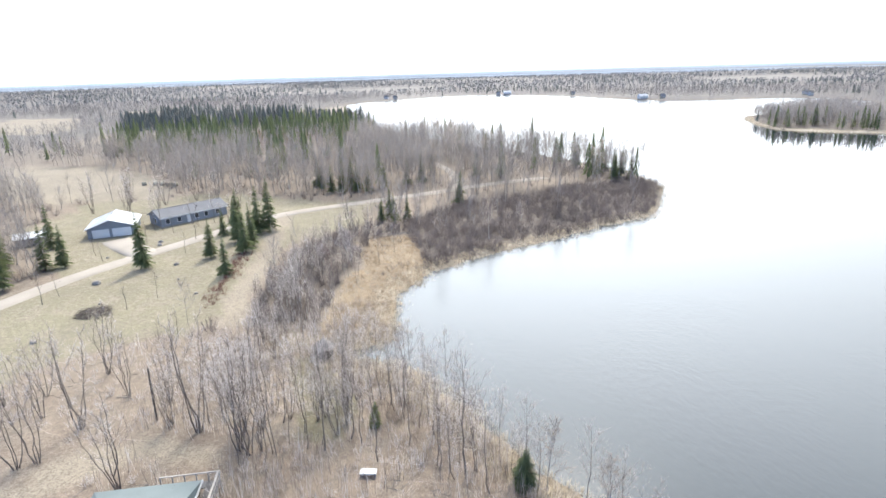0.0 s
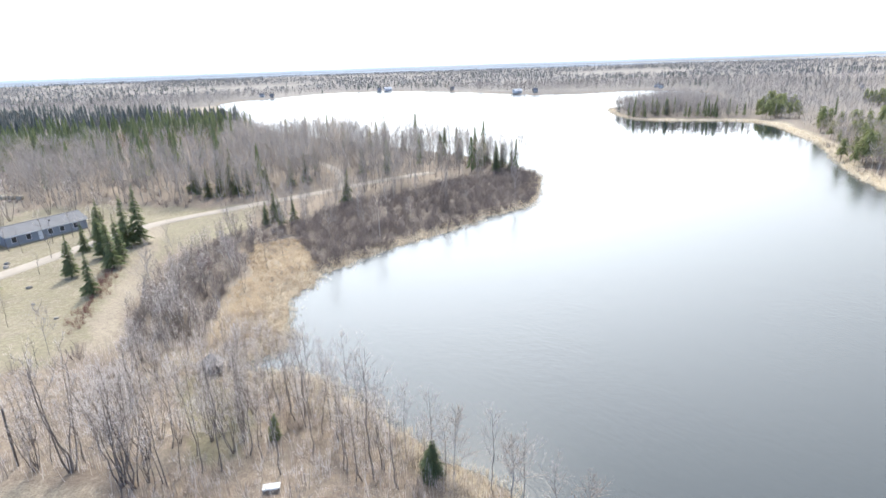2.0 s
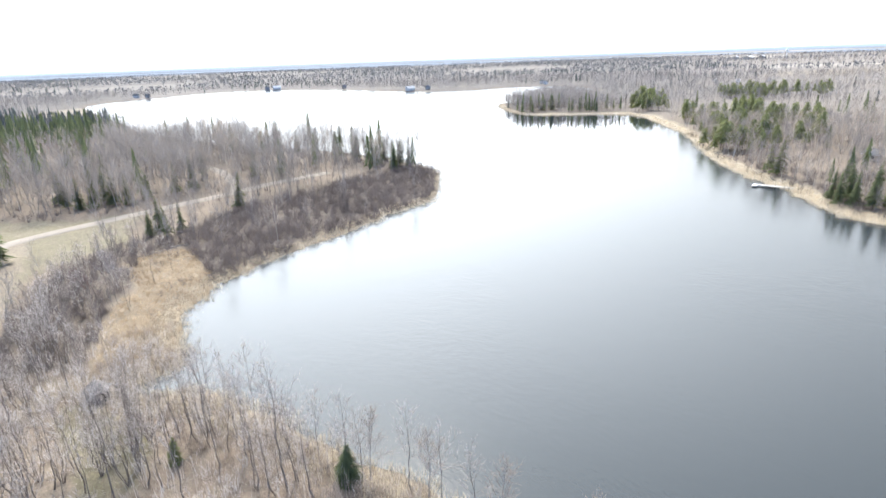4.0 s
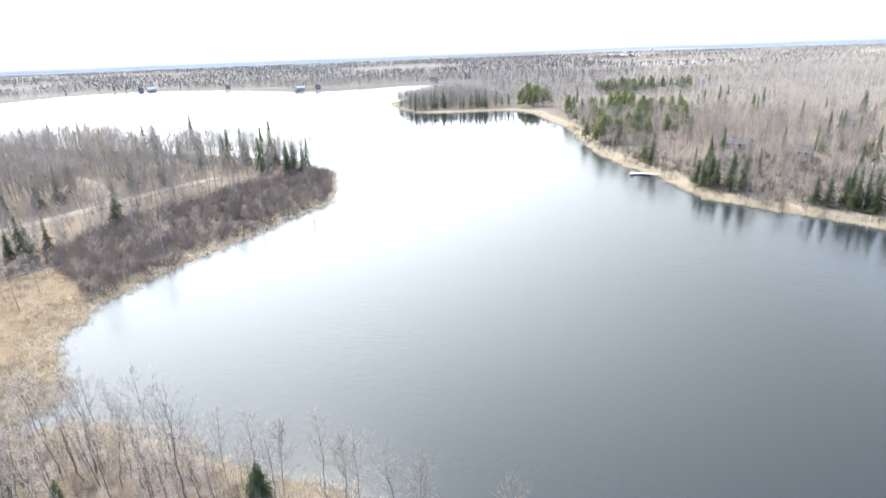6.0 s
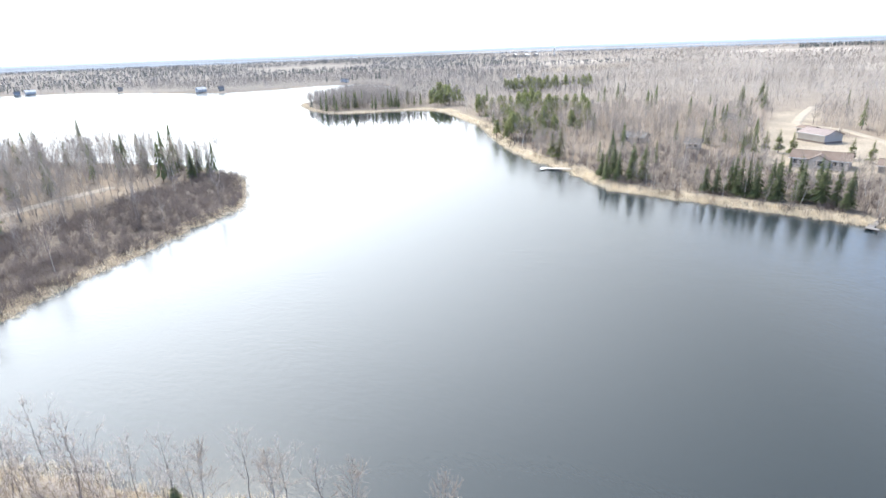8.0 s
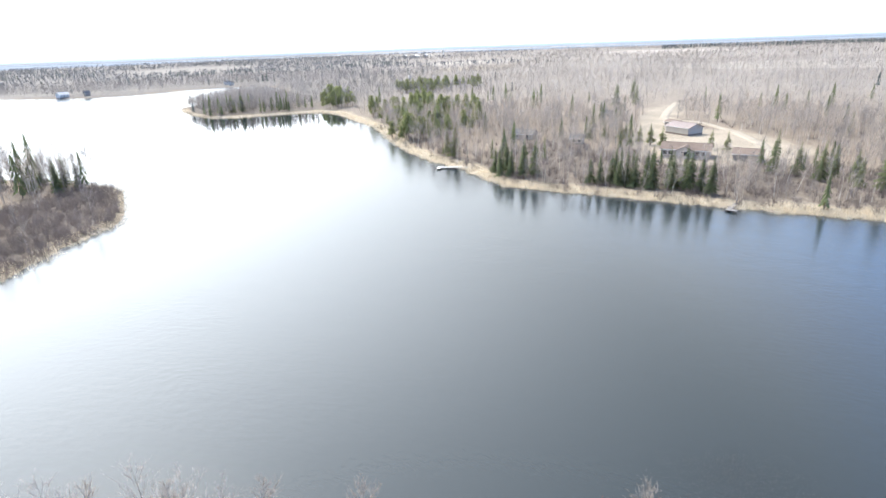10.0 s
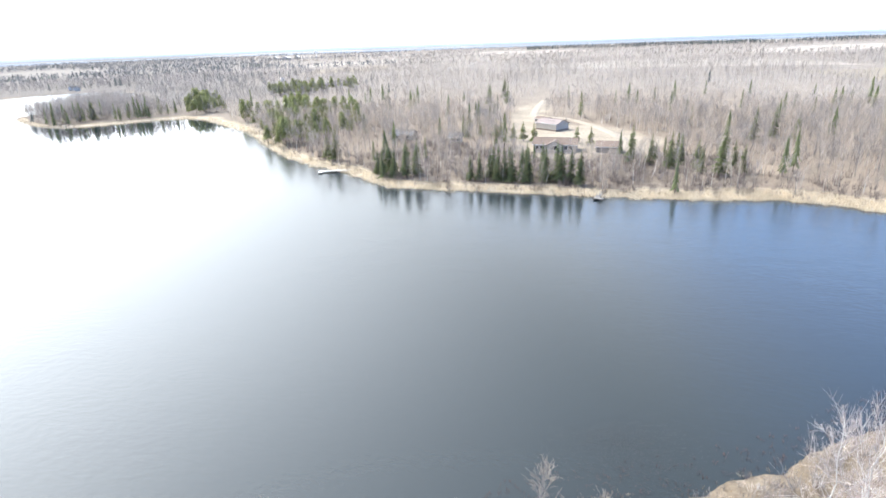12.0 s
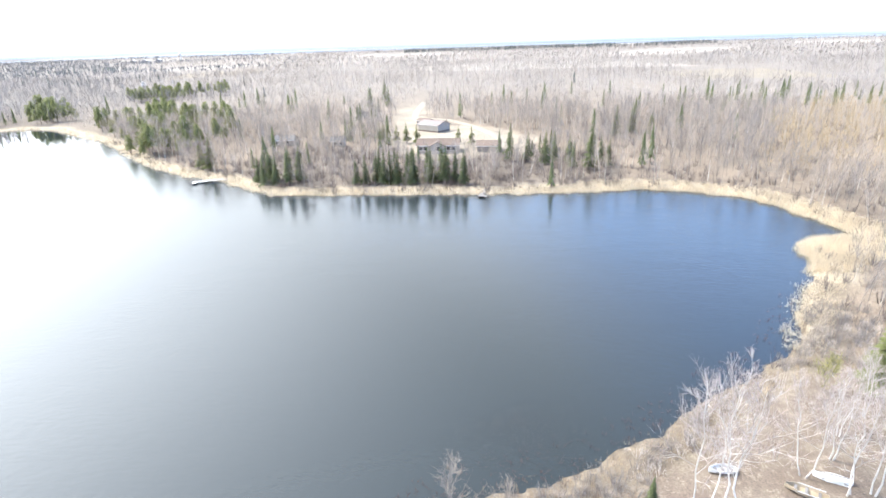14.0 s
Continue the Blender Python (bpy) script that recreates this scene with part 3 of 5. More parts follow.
BRUSHES = [brush(2.7, 16, 0.04) for _ in range(6)]
LINES = [(ROAD, 5.5), (SPUR, 4.0), (TRACK, 4.0), (LANE, 4.5), (DRIVE, 8.0), (PATHS, 3.0)]

FIRS_BACK = [(-330, 720), (-85, 580), (-62, 430), (-95, 335), (-150, 350), (-240, 385), (-310, 500)]
RUSTY = [(-116, 330), (-60, 342), (-52, 288), (-86, 268)]
FIRS = [(-190, 300), (-110, 270), (-60, 215), (-40, 230), (-50, 330), (-75, 480), (-150, 560), (-210, 420)]
PINEWOOD = [(176, 160), (190, 138), (235, 150), (310, 205), (310, 250), (265, 262), (225, 212)]
PINEWOOD_FAR = [(380, 330), (440, 290), (490, 310), (420, 372)]
PINEWOOD_BACK = [(262, 300), (285, 290), (345, 360), (330, 380)]
LARCHWOOD = [(166, -52), (200, -70), (250, -80), (330, -130), (300, -190), (200, -130), (160, -90)]
STEAD = [(-104, 128), (-86, 122), (-62, 142), (-58, 168), (-84, 176), (-104, 158)]


def in_any(polys, x, y):
    r = np.zeros(x.shape, bool)
    for p in polys:
        r |= inside(p, x, y)
    return r


def open_ground(x, y):
    """Where no tree of the woods stands."""
    r = in_any([LAWN, YARD, BANK, STEAD] + FIELDS, x, y)
    for line, w in LINES:
        r |= line_distance(line, x, y) < w
    return r


def strew(a0, a1, r0, r1, per, keep):
    """Even random spots in a sector round the origin, one for each per square metres, where keep(x, y, d) holds."""
    n = int(0.5 * (r1 * r1 - r0 * r0) * radians(a1 - a0) / per)
    a, r = np.radians(rng.uniform(a0, a1, n)), np.sqrt(rng.uniform(r0 * r0, r1 * r1, n))
    x, y = r * np.sin(a), r * np.cos(a)
    d = shore(x, y)
    ok = (d > 1.0) & ~open_ground(x, y)
    x, y, d = x[ok], y[ok], d[ok]
    k = keep(x, y, d) > rng.uniform(0, 1, len(x))
    return x[k], y[k], d[k]


def spots(x, y, kinds, lo=0.7, hi=1.15, tall=None):
    n = len(x)
    size = rng.uniform(lo, hi, n) * (1.0 if tall is None else tall)
    return np.stack([x, y, land(x, y), size, rng.uniform(0, 6.3, n), rng.integers(0, kinds, n)], 1)


def leafy(x, y, d):
    k = np.full(x.shape, 0.95)
    k[in_any([PINEWOOD], x, y)] = 0.7
    k[in_any([FIRS, FIRS_BACK], x, y)] = 0.42
    k[in_any([RUSTY], x, y)] = 0.2
    k[in_any([LARCHWOOD], x, y)] = 0.12
    k[in_any([MARSH, WILLOWS], x, y)] = 0.05
    k[in_any([SCRUB], x, y)] = 0.12
    k[np.hypot(x, y) < 92] = 0.0
    k[inside(FRONT, x, y)] *= 0.85
    k[d < 5] *= 0.25
    k *= 0.65 + 0.35 * (wave(x, y, 40, 2) > -0.3)
    return k


def firry(x, y, d):
    k = 0.02 + 0.06 * (wave(x, y, 70, 6) > 0.5)
    jx, jy = x + 22 * wave(x, y, 25, 1), y + 22 * wave(x, y, 21, 8)
    k = np.where(inside(FIRS, jx, jy), 0.2 + 0.38 * (wave(x, y, 28, 4) > 0.0), k)
    k = np.where(inside(FIRS_BACK, jx, jy), 0.55, k)
    k = np.where(inside(ISLE, x, y), 0.4, k)
    k[in_any([RUSTY], x, y)] = 0.08
    k = np.where((x > 20) & (x < 80) & (y > 180) & (y < 300), 0.12, k)
    k[in_any([MARSH, SCRUB, WILLOWS, LARCHWOOD, PINEWOOD], x, y)] = 0.0
    k[(np.hypot(x, y) < 150) & (x > -80)] = 0
    return k


def taller(x, y):
    return 1.0 - 0.22 * inside(FRONT, x, y) + 0.35 * ((x < 90) & (y > 175) & (y < 420))


def thinned(x, y, d):
    return 0.97 * (wave(x, y, 230, 5) < 0.38)


x, y, d = strew(-44, 124, 60, 330, 14, leafy)
pale = rng.uniform(0, 1, len(x)) < np.where(x > 120, 0.45, 0.12)
t = taller(x, y)
scatter("bare_woods", ROUGH, [BARK, TWIG], spots(x[~pale], y[~pale], 9, 0.65, 1.1, t[~pale]), "leafless grey aspen woods round the lake", "woods")
scatter("birch_woods", ROUGH, [BIRCH, PALE_TWIG], spots(x[pale], y[pale], 9, 0.65, 1.1, t[pale]), "leafless pale birches among grey woods", "woods")
x, y, d = strew(-44, 124, 330, 1000, 50, leafy)
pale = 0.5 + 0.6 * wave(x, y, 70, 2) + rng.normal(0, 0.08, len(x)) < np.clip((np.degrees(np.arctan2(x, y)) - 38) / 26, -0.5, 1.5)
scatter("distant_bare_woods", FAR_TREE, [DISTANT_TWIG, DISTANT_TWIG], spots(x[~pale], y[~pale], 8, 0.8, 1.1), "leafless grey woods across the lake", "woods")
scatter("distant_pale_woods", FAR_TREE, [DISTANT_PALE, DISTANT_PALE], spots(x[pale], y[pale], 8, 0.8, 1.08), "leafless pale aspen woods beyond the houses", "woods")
ISLE = [(206, 350), (250, 314), (280, 325), (345, 480), (330, 498), (262, 448), (234, 430)]
x, y, d = strew(20, 50, 300, 620, 7, lambda x, y, d: 0.9 * inside(ISLE, x, y))
scatter("isle_woods", FAR_TREE, [TWIG, TWIG], spots(x, y, 8, 0.6, 0.95), "leafless grey woods on a low spit of land", "woods")
x, y, d = strew(-44, 124, 1000, 2700, 360, thinned)
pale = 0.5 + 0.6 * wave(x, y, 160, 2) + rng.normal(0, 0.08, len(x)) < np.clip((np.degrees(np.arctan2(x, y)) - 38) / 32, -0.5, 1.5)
scatter("far_bare_woods", FARTHEST, [HAZED_TWIG, HAZED_TWIG], spots(x[~pale], y[~pale], 6, 0.9, 1.1), "far leafless woods toward the horizon", "woods")
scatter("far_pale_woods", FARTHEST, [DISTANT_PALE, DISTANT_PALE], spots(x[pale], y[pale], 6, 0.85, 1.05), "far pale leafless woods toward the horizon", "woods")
x, y, d = strew(-44, 124, 100, 430, 26, firry)
scatter("fir_woods", FAR_FIR, [DARK_BARK, NEEDLES], spots(x, y, 4, 0.6, 1.1, taller(x, y)), "dark green spruces standing among leafless woods", "woods")
x, y, d = strew(-30, 0, 430, 800, 34, lambda x, y, d: (0.3 + 0.45 * (wave(x, y, 45, 4) > -0.1)) * inside(FIRS_BACK, x + 30 * wave(x, y, 35, 1), y + 30 * wave(x, y, 31, 8)) * ~inside(RUSTY, x, y))
scatter("back_fir_woods", TINY_FIR, [DARK_BARK, HAZED_NEEDLES], spots(x, y, 4, 0.6, 1.1), "dense dark spruce stand, tinted blue-green for haze", "woods")
x, y, d = strew(-26, -6, 260, 360, 17, lambda x, y, d: 0.75 * inside(RUSTY, x + 9 * wave(x, y, 12, 1), y + 9 * wave(x, y, 11, 3)))
scatter("rusty_larch_woods", LARCHES, [BARK, RUSTY_LARCH], spots(x, y, 3, 0.6, 1.0), "rust-brown leafless larches among spruces", "woods")
x, y, d = strew(74, 103, 2120, 2420, 170, lambda x, y, d: 0.85 * (wave(x, y, 90, 3) > -0.35))
scatter("horizon_fir_belt", TINY_FIR, [DARK_BARK, HAZED_NEEDLES], spots(x, y, 4, 0.8, 1.2), "long dark spruce belt below the horizon", "woods")
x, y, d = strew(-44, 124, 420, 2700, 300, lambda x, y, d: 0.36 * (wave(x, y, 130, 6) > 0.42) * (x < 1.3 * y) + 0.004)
scatter("far_fir_woods", TINY_FIR, [DARK_BARK, HAZED_NEEDLES], spots(x, y, 4, 0.65, 0.95), "far dark spruce stands", "woods")
x, y, d = strew(20, 70, 180, 600, 14, lambda x, y, d: (0.16 + 0.36 * (wave(x, y, 14, 2) > 0.1)) * in_any([PINEWOOD, PINEWOOD_BACK, PINEWOOD_FAR], x, y))
scatter("pine_woods", PINES, [DARK_BARK, PINE], spots(x, y, 4, 0.4, 1.15), "bright green pines above the reedy shore", "woods")
x, y, d = strew(90, 124, 150, 380, 16, lambda x, y, d: 0.9 * inside(LARCHWOOD, x, y))
scatter("larch_woods", LARCHES, [BARK, LARCH], spots(x, y, 3, 0.6, 1.0), "golden tan leafless larches at the cove", "woods")
x, y, d = strew(-44, 124, 60, 300, 1.75, lambda x, y, d: np.where(inside(SCRUB, x, y), 0.95, np.where(inside(WILLOWS, x, y), 0.5, np.where(inside(FRONT, x, y), 0.32, np.where(d < 25, 0.17, 0.045))))
                * ~inside(MARSH, x, y) * (np.hypot(x, y) > 88))
scatter("lakeside_brush", BRUSHES, [BRUSH], spots(x, y, 6, 0.6, 1.15), "dense purplish brown leafless brush along the shore", "brush")
x, y, d = strew(-40, 124, 36, 90, 1.1, lambda x, y, d: (0.28 + 0.3 * (wave(x, y, 7, 3) > 0.2)) * (line_distance(PATHS, x, y) > 4) * (np.hypot(x + 18.7, y - 72.3) > 4) * (np.hypot(x, y) > 44))
scatter("yard_brush", BRUSHES, [NEAR_TWIG], spots(x, y, 5, 0.25, 0.62), "thin pale leafless undergrowth below the trees", "brush")

# brush in the ditch beside the track
t = rng.uniform(0, 1, 160)
x, y = -43 - 4 * t + rng.normal(0, 1.0, 160), 90 + 30 * t + rng.normal(0, 1.0, 160)
scatter("ditch_brush", BRUSHES, [RED_TWIG], spots(x, y, 6, 0.2, 0.5), "low reddish brown brush in a ditch", "brush")
x, y, d = strew(70, 122, 36, 95, 0.7, lambda x, y, d: np.where(inside(BANK, x, y), 0.10 + 0.55 * (np.hypot(x - 45, y + 22) > 5), 0.75))
scatter("bank_brush", BRUSHES, [TWIG], spots(x, y, 6, 0.3, 0.75), "tangled grey-brown leafless brush on the bank", "brush")
WHIPS = []
for _ in range(6):
    wg = Geo()
    for _ in range(5):
        b = np.append(rng.normal(0, 0.5, 2), -0.1)
        e = b + np.append(rng.normal(0, 0.28, 2), rnd(1.6, 4.2))
        wg.spike(b, e, 0.022, 0, 2)
        for _ in range(3):
            m = b + (e - b) * rnd(0.4, 0.9)
            wg.spike(m, m + np.append(rng.normal(0, 0.28, 2), rnd(0.4, 0.9)), 0.014, 0, 2)
    WHIPS.append(wg.done())
x, y, d = strew(-40, 34, 40, 92, 1.2, lambda x, y, d: np.where((x > -36) | (y < 52), 0.3 + 0.6 * (wave(x, y, 6, 5) > -0.1), 0.08) * (line_distance(PATHS, x, y) > 3) * ~inside([(-26, 50), (-14, 50), (-13, 62), (-16, 70), (-26, 70)], x, y) * ~inside(MARSH, x, y))
dark = rng.uniform(0, 1, len(x)) < 0.4
scatter("pale_saplings", WHIPS, [NEAR_TWIG], spots(x[~dark], y[~dark], 6, 0.5, 1.1), "thin pale leafless saplings under the trees", "brush")
scatter("dark_saplings", WHIPS, [BRUSH], spots(x[dark], y[dark], 6, 0.5, 1.1), "thin dark leafless saplings under the trees", "brush")
STICKS = []
for _ in range(5):
    wg = Geo()
    for _ in range(4):
        b = np.append(rng.normal(0, 0.5, 2), rnd(0.02, 0.10))
        a = rnd(0, 6.3)
        wg.spike(b, b + np.array([math.cos(a), math.sin(a), rnd(0.0, 0.12)]) * rnd(0.6, 2.0), 0.035, 0, 3)
    STICKS.append(wg.done())
x, y, d = strew(-42, 122, 38, 92, 5.0, lambda x, y, d: 0.55 + 0 * x)
scatter("fallen_twigs", STICKS, [BARK], spots(x, y, 5, 0.5, 1.2), "grey dead branches lying on leaf litter", "deadwood")
LEAF = [reed_tuft(0.12, 5, 0.10, 0.35) for _ in range(4)]
x, y, d = strew(-42, 30, 40, 84, 0.22, lambda x, y, d: 0.35 + 0.4 * (wave(x, y, 4, 1) > 0))
scatter("leaf_litter", LEAF, [LEAVES], spots(x, y, 4, 0.5, 1.5), "scattered brown dead leaves on the ground", "leaf litter")
n = 5000
x, y = rng.uniform(-100, -30, n), rng.uniform(66, 180, n)
ok = inside(LAWN, x, y)
scatter("dead_grass", LEAF, [STRAW], spots(x[ok], y[ok], 4, 0.5, 1.6), "pale dead grass tufts on the lawn", "grass")
a, r = np.radians(rng.uniform(84, 122, 5500)), rng.uniform(40, 72, 5500)
x, y = r * np.sin(a), r * np.cos(a)
ok = shore(x, y) > 1.5
scatter("bank_litter", LEAF, [LEAVES], spots(x[ok], y[ok], 4, 0.6, 1.6), "brown dead leaves on the lake bank", "leaf litter")

x, y, d = strew(-20, 50, 40, 92, 1.3, lambda x, y, d: np.where(d < 9, 0.85, 0.0))
scatter("shore_thicket", BRUSHES, [PALE_TWIG], spots(x, y, 6, 0.3, 0.8), "pale tangled undergrowth along the near shore", "brush")

TUFTS = [reed_tuft(1.3, 9, 0.035, 0.35) for _ in range(5)]


def reed_spots(n, lo, hi, keep, spread=6.0):
    seg = rng.integers(0, len(LAKE), n * 6)
    s = rng.uniform(0, 1, (n * 6, 1))
    x, y = (LAKE[seg] * s + np.roll(LAKE, -1, 0)[seg] * (1 - s) + rng.normal(0, spread, (n * 6, 2))).T
    d = shore(x, y)
    ok = (d > lo) & (d < hi) & keep(x, y)
    return x[ok][:n], y[ok][:n]


x, y = reed_spots(10500, -1.2, 8.0, lambda x, y: (x > 100) & (np.hypot(x, y) < 480) & ((y < -4) | (line_distance(LAKE, x, y, True) < 5.0)))
px, py = rng.uniform(100, 124, 4200), rng.uniform(-66, -44, 4200)
ok = inside([(101, -45), (110, -47), (116, -49.5), (119, -54), (120.5, -61), (113, -63), (104, -56)], px, py)
x, y = np.concatenate([x, px[ok]]), np.concatenate([y, py[ok]])
scatter("reeds", TUFTS, [REED], spots(x, y, 5, 0.7, 1.15), "wide belt of dry tan reeds along the water's edge", "reeds")
x, y = reed_spots(6000, -1.5, 4.5, lambda x, y: (x <= 102) & (np.hypot(x, y) < 230) & ((y > 30) | (np.hypot(x, y) > 78)))
scatter("near_reeds", TUFTS, [REED], spots(x, y, 5, 0.4, 0.95), "dry tan reeds and sedge along the water's edge", "reeds")
x, y = reed_spots(520, -0.4, 4.5, lambda x, y: (y <= 30) & (np.hypot(x, y) <= 95) & (x > 0))
scatter("bank_edge_brush", BRUSHES, [BRUSH], spots(x, y, 6, 0.2, 0.55), "low brown brush overhanging the near bank", "brush")
x, y = reed_spots(2600, -0.9, 4.0, lambda x, y: (y <= 30) & (np.hypot(x, y) <= 80) & (x > 0))
scatter("bank_sedge", TUFTS, [RUSTY_REED], spots(x, y, 5, 0.2, 0.5), "low rusty sedge along the near bank", "sedge")
x, y = reed_spots(450, -4.5, -0.5, lambda x, y: (y > 45) & (np.hypot(x, y) < 130))
scatter("water_reeds", TUFTS, [REED], spots(x, y, 5, 0.2, 0.42) - np.array([0, 0, -0.3, 0, 0, 0]), "thin dead reeds standing in the shallows", "reeds")
PADS = [reed_tuft(0.16, 6, 0.07, 0.5) for _ in range(4)]
x, y = rng.normal(49.5, 3.2, 2600), rng.normal(3.6, 3.6, 2600)
ok = (shore(x, y) < -1.5) & (shore(x, y) > -11)
sp = spots(x[ok], y[ok], 4, 0.6, 1.3)
sp[:, 2] = 0.03
scatter("water_weeds", PADS, [BRUSH], sp, "dark weed tips on the shallow water", "water weeds")
x, y = reed_spots(2600, -4.5, 0.2, lambda x, y: (x > 30) & (x < 90) & (y < 14))
sp = spots(x, y, 5, 0.15, 0.4)
sp[:, 2] = -0.02
scatter("red_sedge", TUFTS, [RED_TWIG], sp, "sparse reddish sedge in the shallows", "sedge")
n = 9000
x, y = rng.uniform(-24, -2, n), rng.uniform(74, 136, n)
ok = inside(MARSH, x + 3 * wave(x, y, 5), y + 3 * wave(x, y, 6, 2)) & (shore(x, y) > -2.5)
scatter("marsh_sedge", TUFTS, [RUSTY_REED], spots(x[ok], y[ok], 5, 0.22, 0.55), "rusty brown matted sedge marsh beside the bay", "sedge")


x, y = rng.uniform(-22, -3, 260), rng.uniform(76, 134, 260)
ok = inside(MARSH, x, y) & (wave(x, y, 6, 2) > 0.15)
scatter("marsh_brush", BRUSHES, [BRUSH], spots(x[ok], y[ok], 6, 0.2, 0.5), "small dark bushes in the sedge marsh", "brush")
x, y = reed_spots(420, -3.2, 0.4, lambda x, y: (x < 12) & (y > 66) & (y < 128))
sp = spots(x, y, 5, 0.25, 0.6)
sp[:, 2] = np.maximum(sp[:, 2], -0.05)
scatter("bay_reeds", TUFTS, [REED], sp, "pale broken reeds in the bay's shallows", "reeds")


# ---- distance ----
def ridge(name, r, low, high, seed, mat, label):
    """A long low wooded rise, with a ragged top, far behind everything else."""
    a = np.radians(np.arange(-60, 140, 0.08))
    rr = r * (1 + 0.02 * np.sin(a * 9 + seed))
    x, y = rr * np.sin(a), rr * np.cos(a)
    top = low + (high - low) * (0.5 + 0.5 * wave(x, y, r * 0.16, seed)) + 1.5 * rng.uniform(0, 1, len(a))
    rows = [np.stack([x * k, y * k, z], 1) for k, z in ((0.955, np.full(len(a), -3.0)), (0.975, top * 0.75), (1.0, top), (1.02, np.full(len(a), -3.0)))]
    v = np.stack(rows, 0)
    m, w = v.shape[:2]
    i = np.arange(m * w).reshape(m, w)
    f = np.stack([i[:-1, :-1], i[1:, :-1], i[1:, 1:], i[:-1, 1:]], -1).reshape(-1, 4)
    tagged(new(name, mesh_of(name, v.reshape(-1, 3), f, [mat])), label, "hills", kind="structure")


# wooded rises in colours that have the haze painted in
ridge("backdrop_near_rise", 2900, 14, 20, 1.0, HILL, "low wooded rise, tinted grey blue for distance haze")
ridge("backdrop_middle_rise", 3600, 21, 27, 4.0, HILL, "long wooded rise, tinted grey blue for distance haze")
ridge("backdrop_far_hills", 4550, 29, 34, 7.0, HILL_BACK, "hills along the horizon, tinted pale blue for haze")


# ---- single trees ----
def kinds(n, make, wood_mat, twig_mat, limbed=True):
    out = []
    for _ in range(n):
        wood, crown = make()
        out.append((mesh_of("trunk", *wood.done()[:2], [wood_mat]), mesh_of("crown", *crown.done()[:2], [wood_mat, twig_mat] if limbed else [twig_mat], crown.done()[2])))
    return out


ASPEN = kinds(6, lambda: bare_tree(12, 16, 7, 5, 0.05, 0.29, 0.42, 0.0066, rise=(0.6, 1.6)), TRUNK_BARK, NEAR_TWIG)
CLUMP = kinds(6, lambda: bare_tree(11, 8, 7, 5, 0.03, 0.20, 0.36, 0.0056, forks=5, fan=0.095), TRUNK_BARK, NEAR_TWIG)
BIRCHES = kinds(5, lambda: bare_tree(12, 18, 12, 5, 0.02, 0.33, 0.30, 0.0068, forks=2, thick=1.0, rise=(0.55, 1.35), fan=0.07, wind=0.045), BIRCH, BIRCH_TWIG)
FUZZY = kinds(3, lambda: bare_tree(9, 20, 10, 5, 0.03, 0.34, 0.2, 0.008, thick=1.05), BARK, PALE_TWIG)
SAPLING = kinds(3, lambda: bare_tree(6, 10, 4, 2, 0.04, 0.2, 0.35, 0.008), DARK_BARK, TWIG)
SPRUCE = kinds(5, lambda: conifer(9.0, 18, 10, 0.205, 0.2, 0.10, blades=4), DARK_BARK, NEEDLES, False)
PINE_TREE = kinds(3, lambda: conifer(9.0, 16, 9, 0.29, 0.05, 0.12, blades=4), DARK_BARK, PINE, False)


def plant(name, kind, x, y, size, label, group, category="tree"):
    e = new(name)
    for part_name, me in zip(("trunk", "crown"), kind):
        o = new(part_name, me)
        o.parent = e
    e.matrix_world = pose(x, y, at(x, y), rnd(-3, 3), rnd(-3, 3), rnd(0, 360)) @ Matrix.Diagonal((size, size, size * rnd(0.95, 1.1), 1))
    return tagged(e, label, category, group)


def any_of(k):
    return k[int(rng.integers(0, len(k)))]


# tall thin trees along the near shore
for x, y, h in [(1.2, 45.5, 14.5), (3.5, 43.3, 12), (8.3, 44.5, 9), (12.4, 40.6, 9), (-1.5, 46.7, 11.5), (-11.5, 51.9, 11), (-9.1, 57.7, 9.5), (-4.9, 50.4, 11.5), (-9, 60, 11), (-12, 56, 12),
                (-8, 48, 11), (2.4, 46.5, 9), (-14, 61, 12), (-15, 66, 11), (-13, 63, 10), (7, 44, 9), (5, 48, 10), (-3, 55, 10), (-6, 58, 11), (-10, 65, 10),
                (-2, 52, 12), (14, 37, 9), (-16, 58, 11), (-17, 53, 12), (-14, 50, 12), (-19, 49, 11), (-20, 55, 12), (16, 34, 9), (-17, 73, 10), (-18, 78, 9),
                (-22, 107, 9), (-18, 100, 8), (-15, 112, 9), (-18, 101.5, 8), (-12, 118, 8), (-23, 77, 12)]:
    plant("bare_tree", any_of(ASPEN), x, y, h / 12, "slender leafless tree with dark trunk near the shore", "bare trees along the shore")
n = 0
while n < 34:
    x, y = rnd(-20, 16), rnd(36, 76)
    d = float(shore(np.array([x]), np.array([y]))[0])
    if not 0.8 < d < 9 or math.hypot(x + 18.7, y - 72.3) < 5 or math.hypot(x, y) < 41:
        continue
    plant("bare_tree", any_of(ASPEN), x, y, rnd(0.45, 0.9), "slender leafless tree with dark trunk near the shore", "bare trees along the shore")
    n += 1
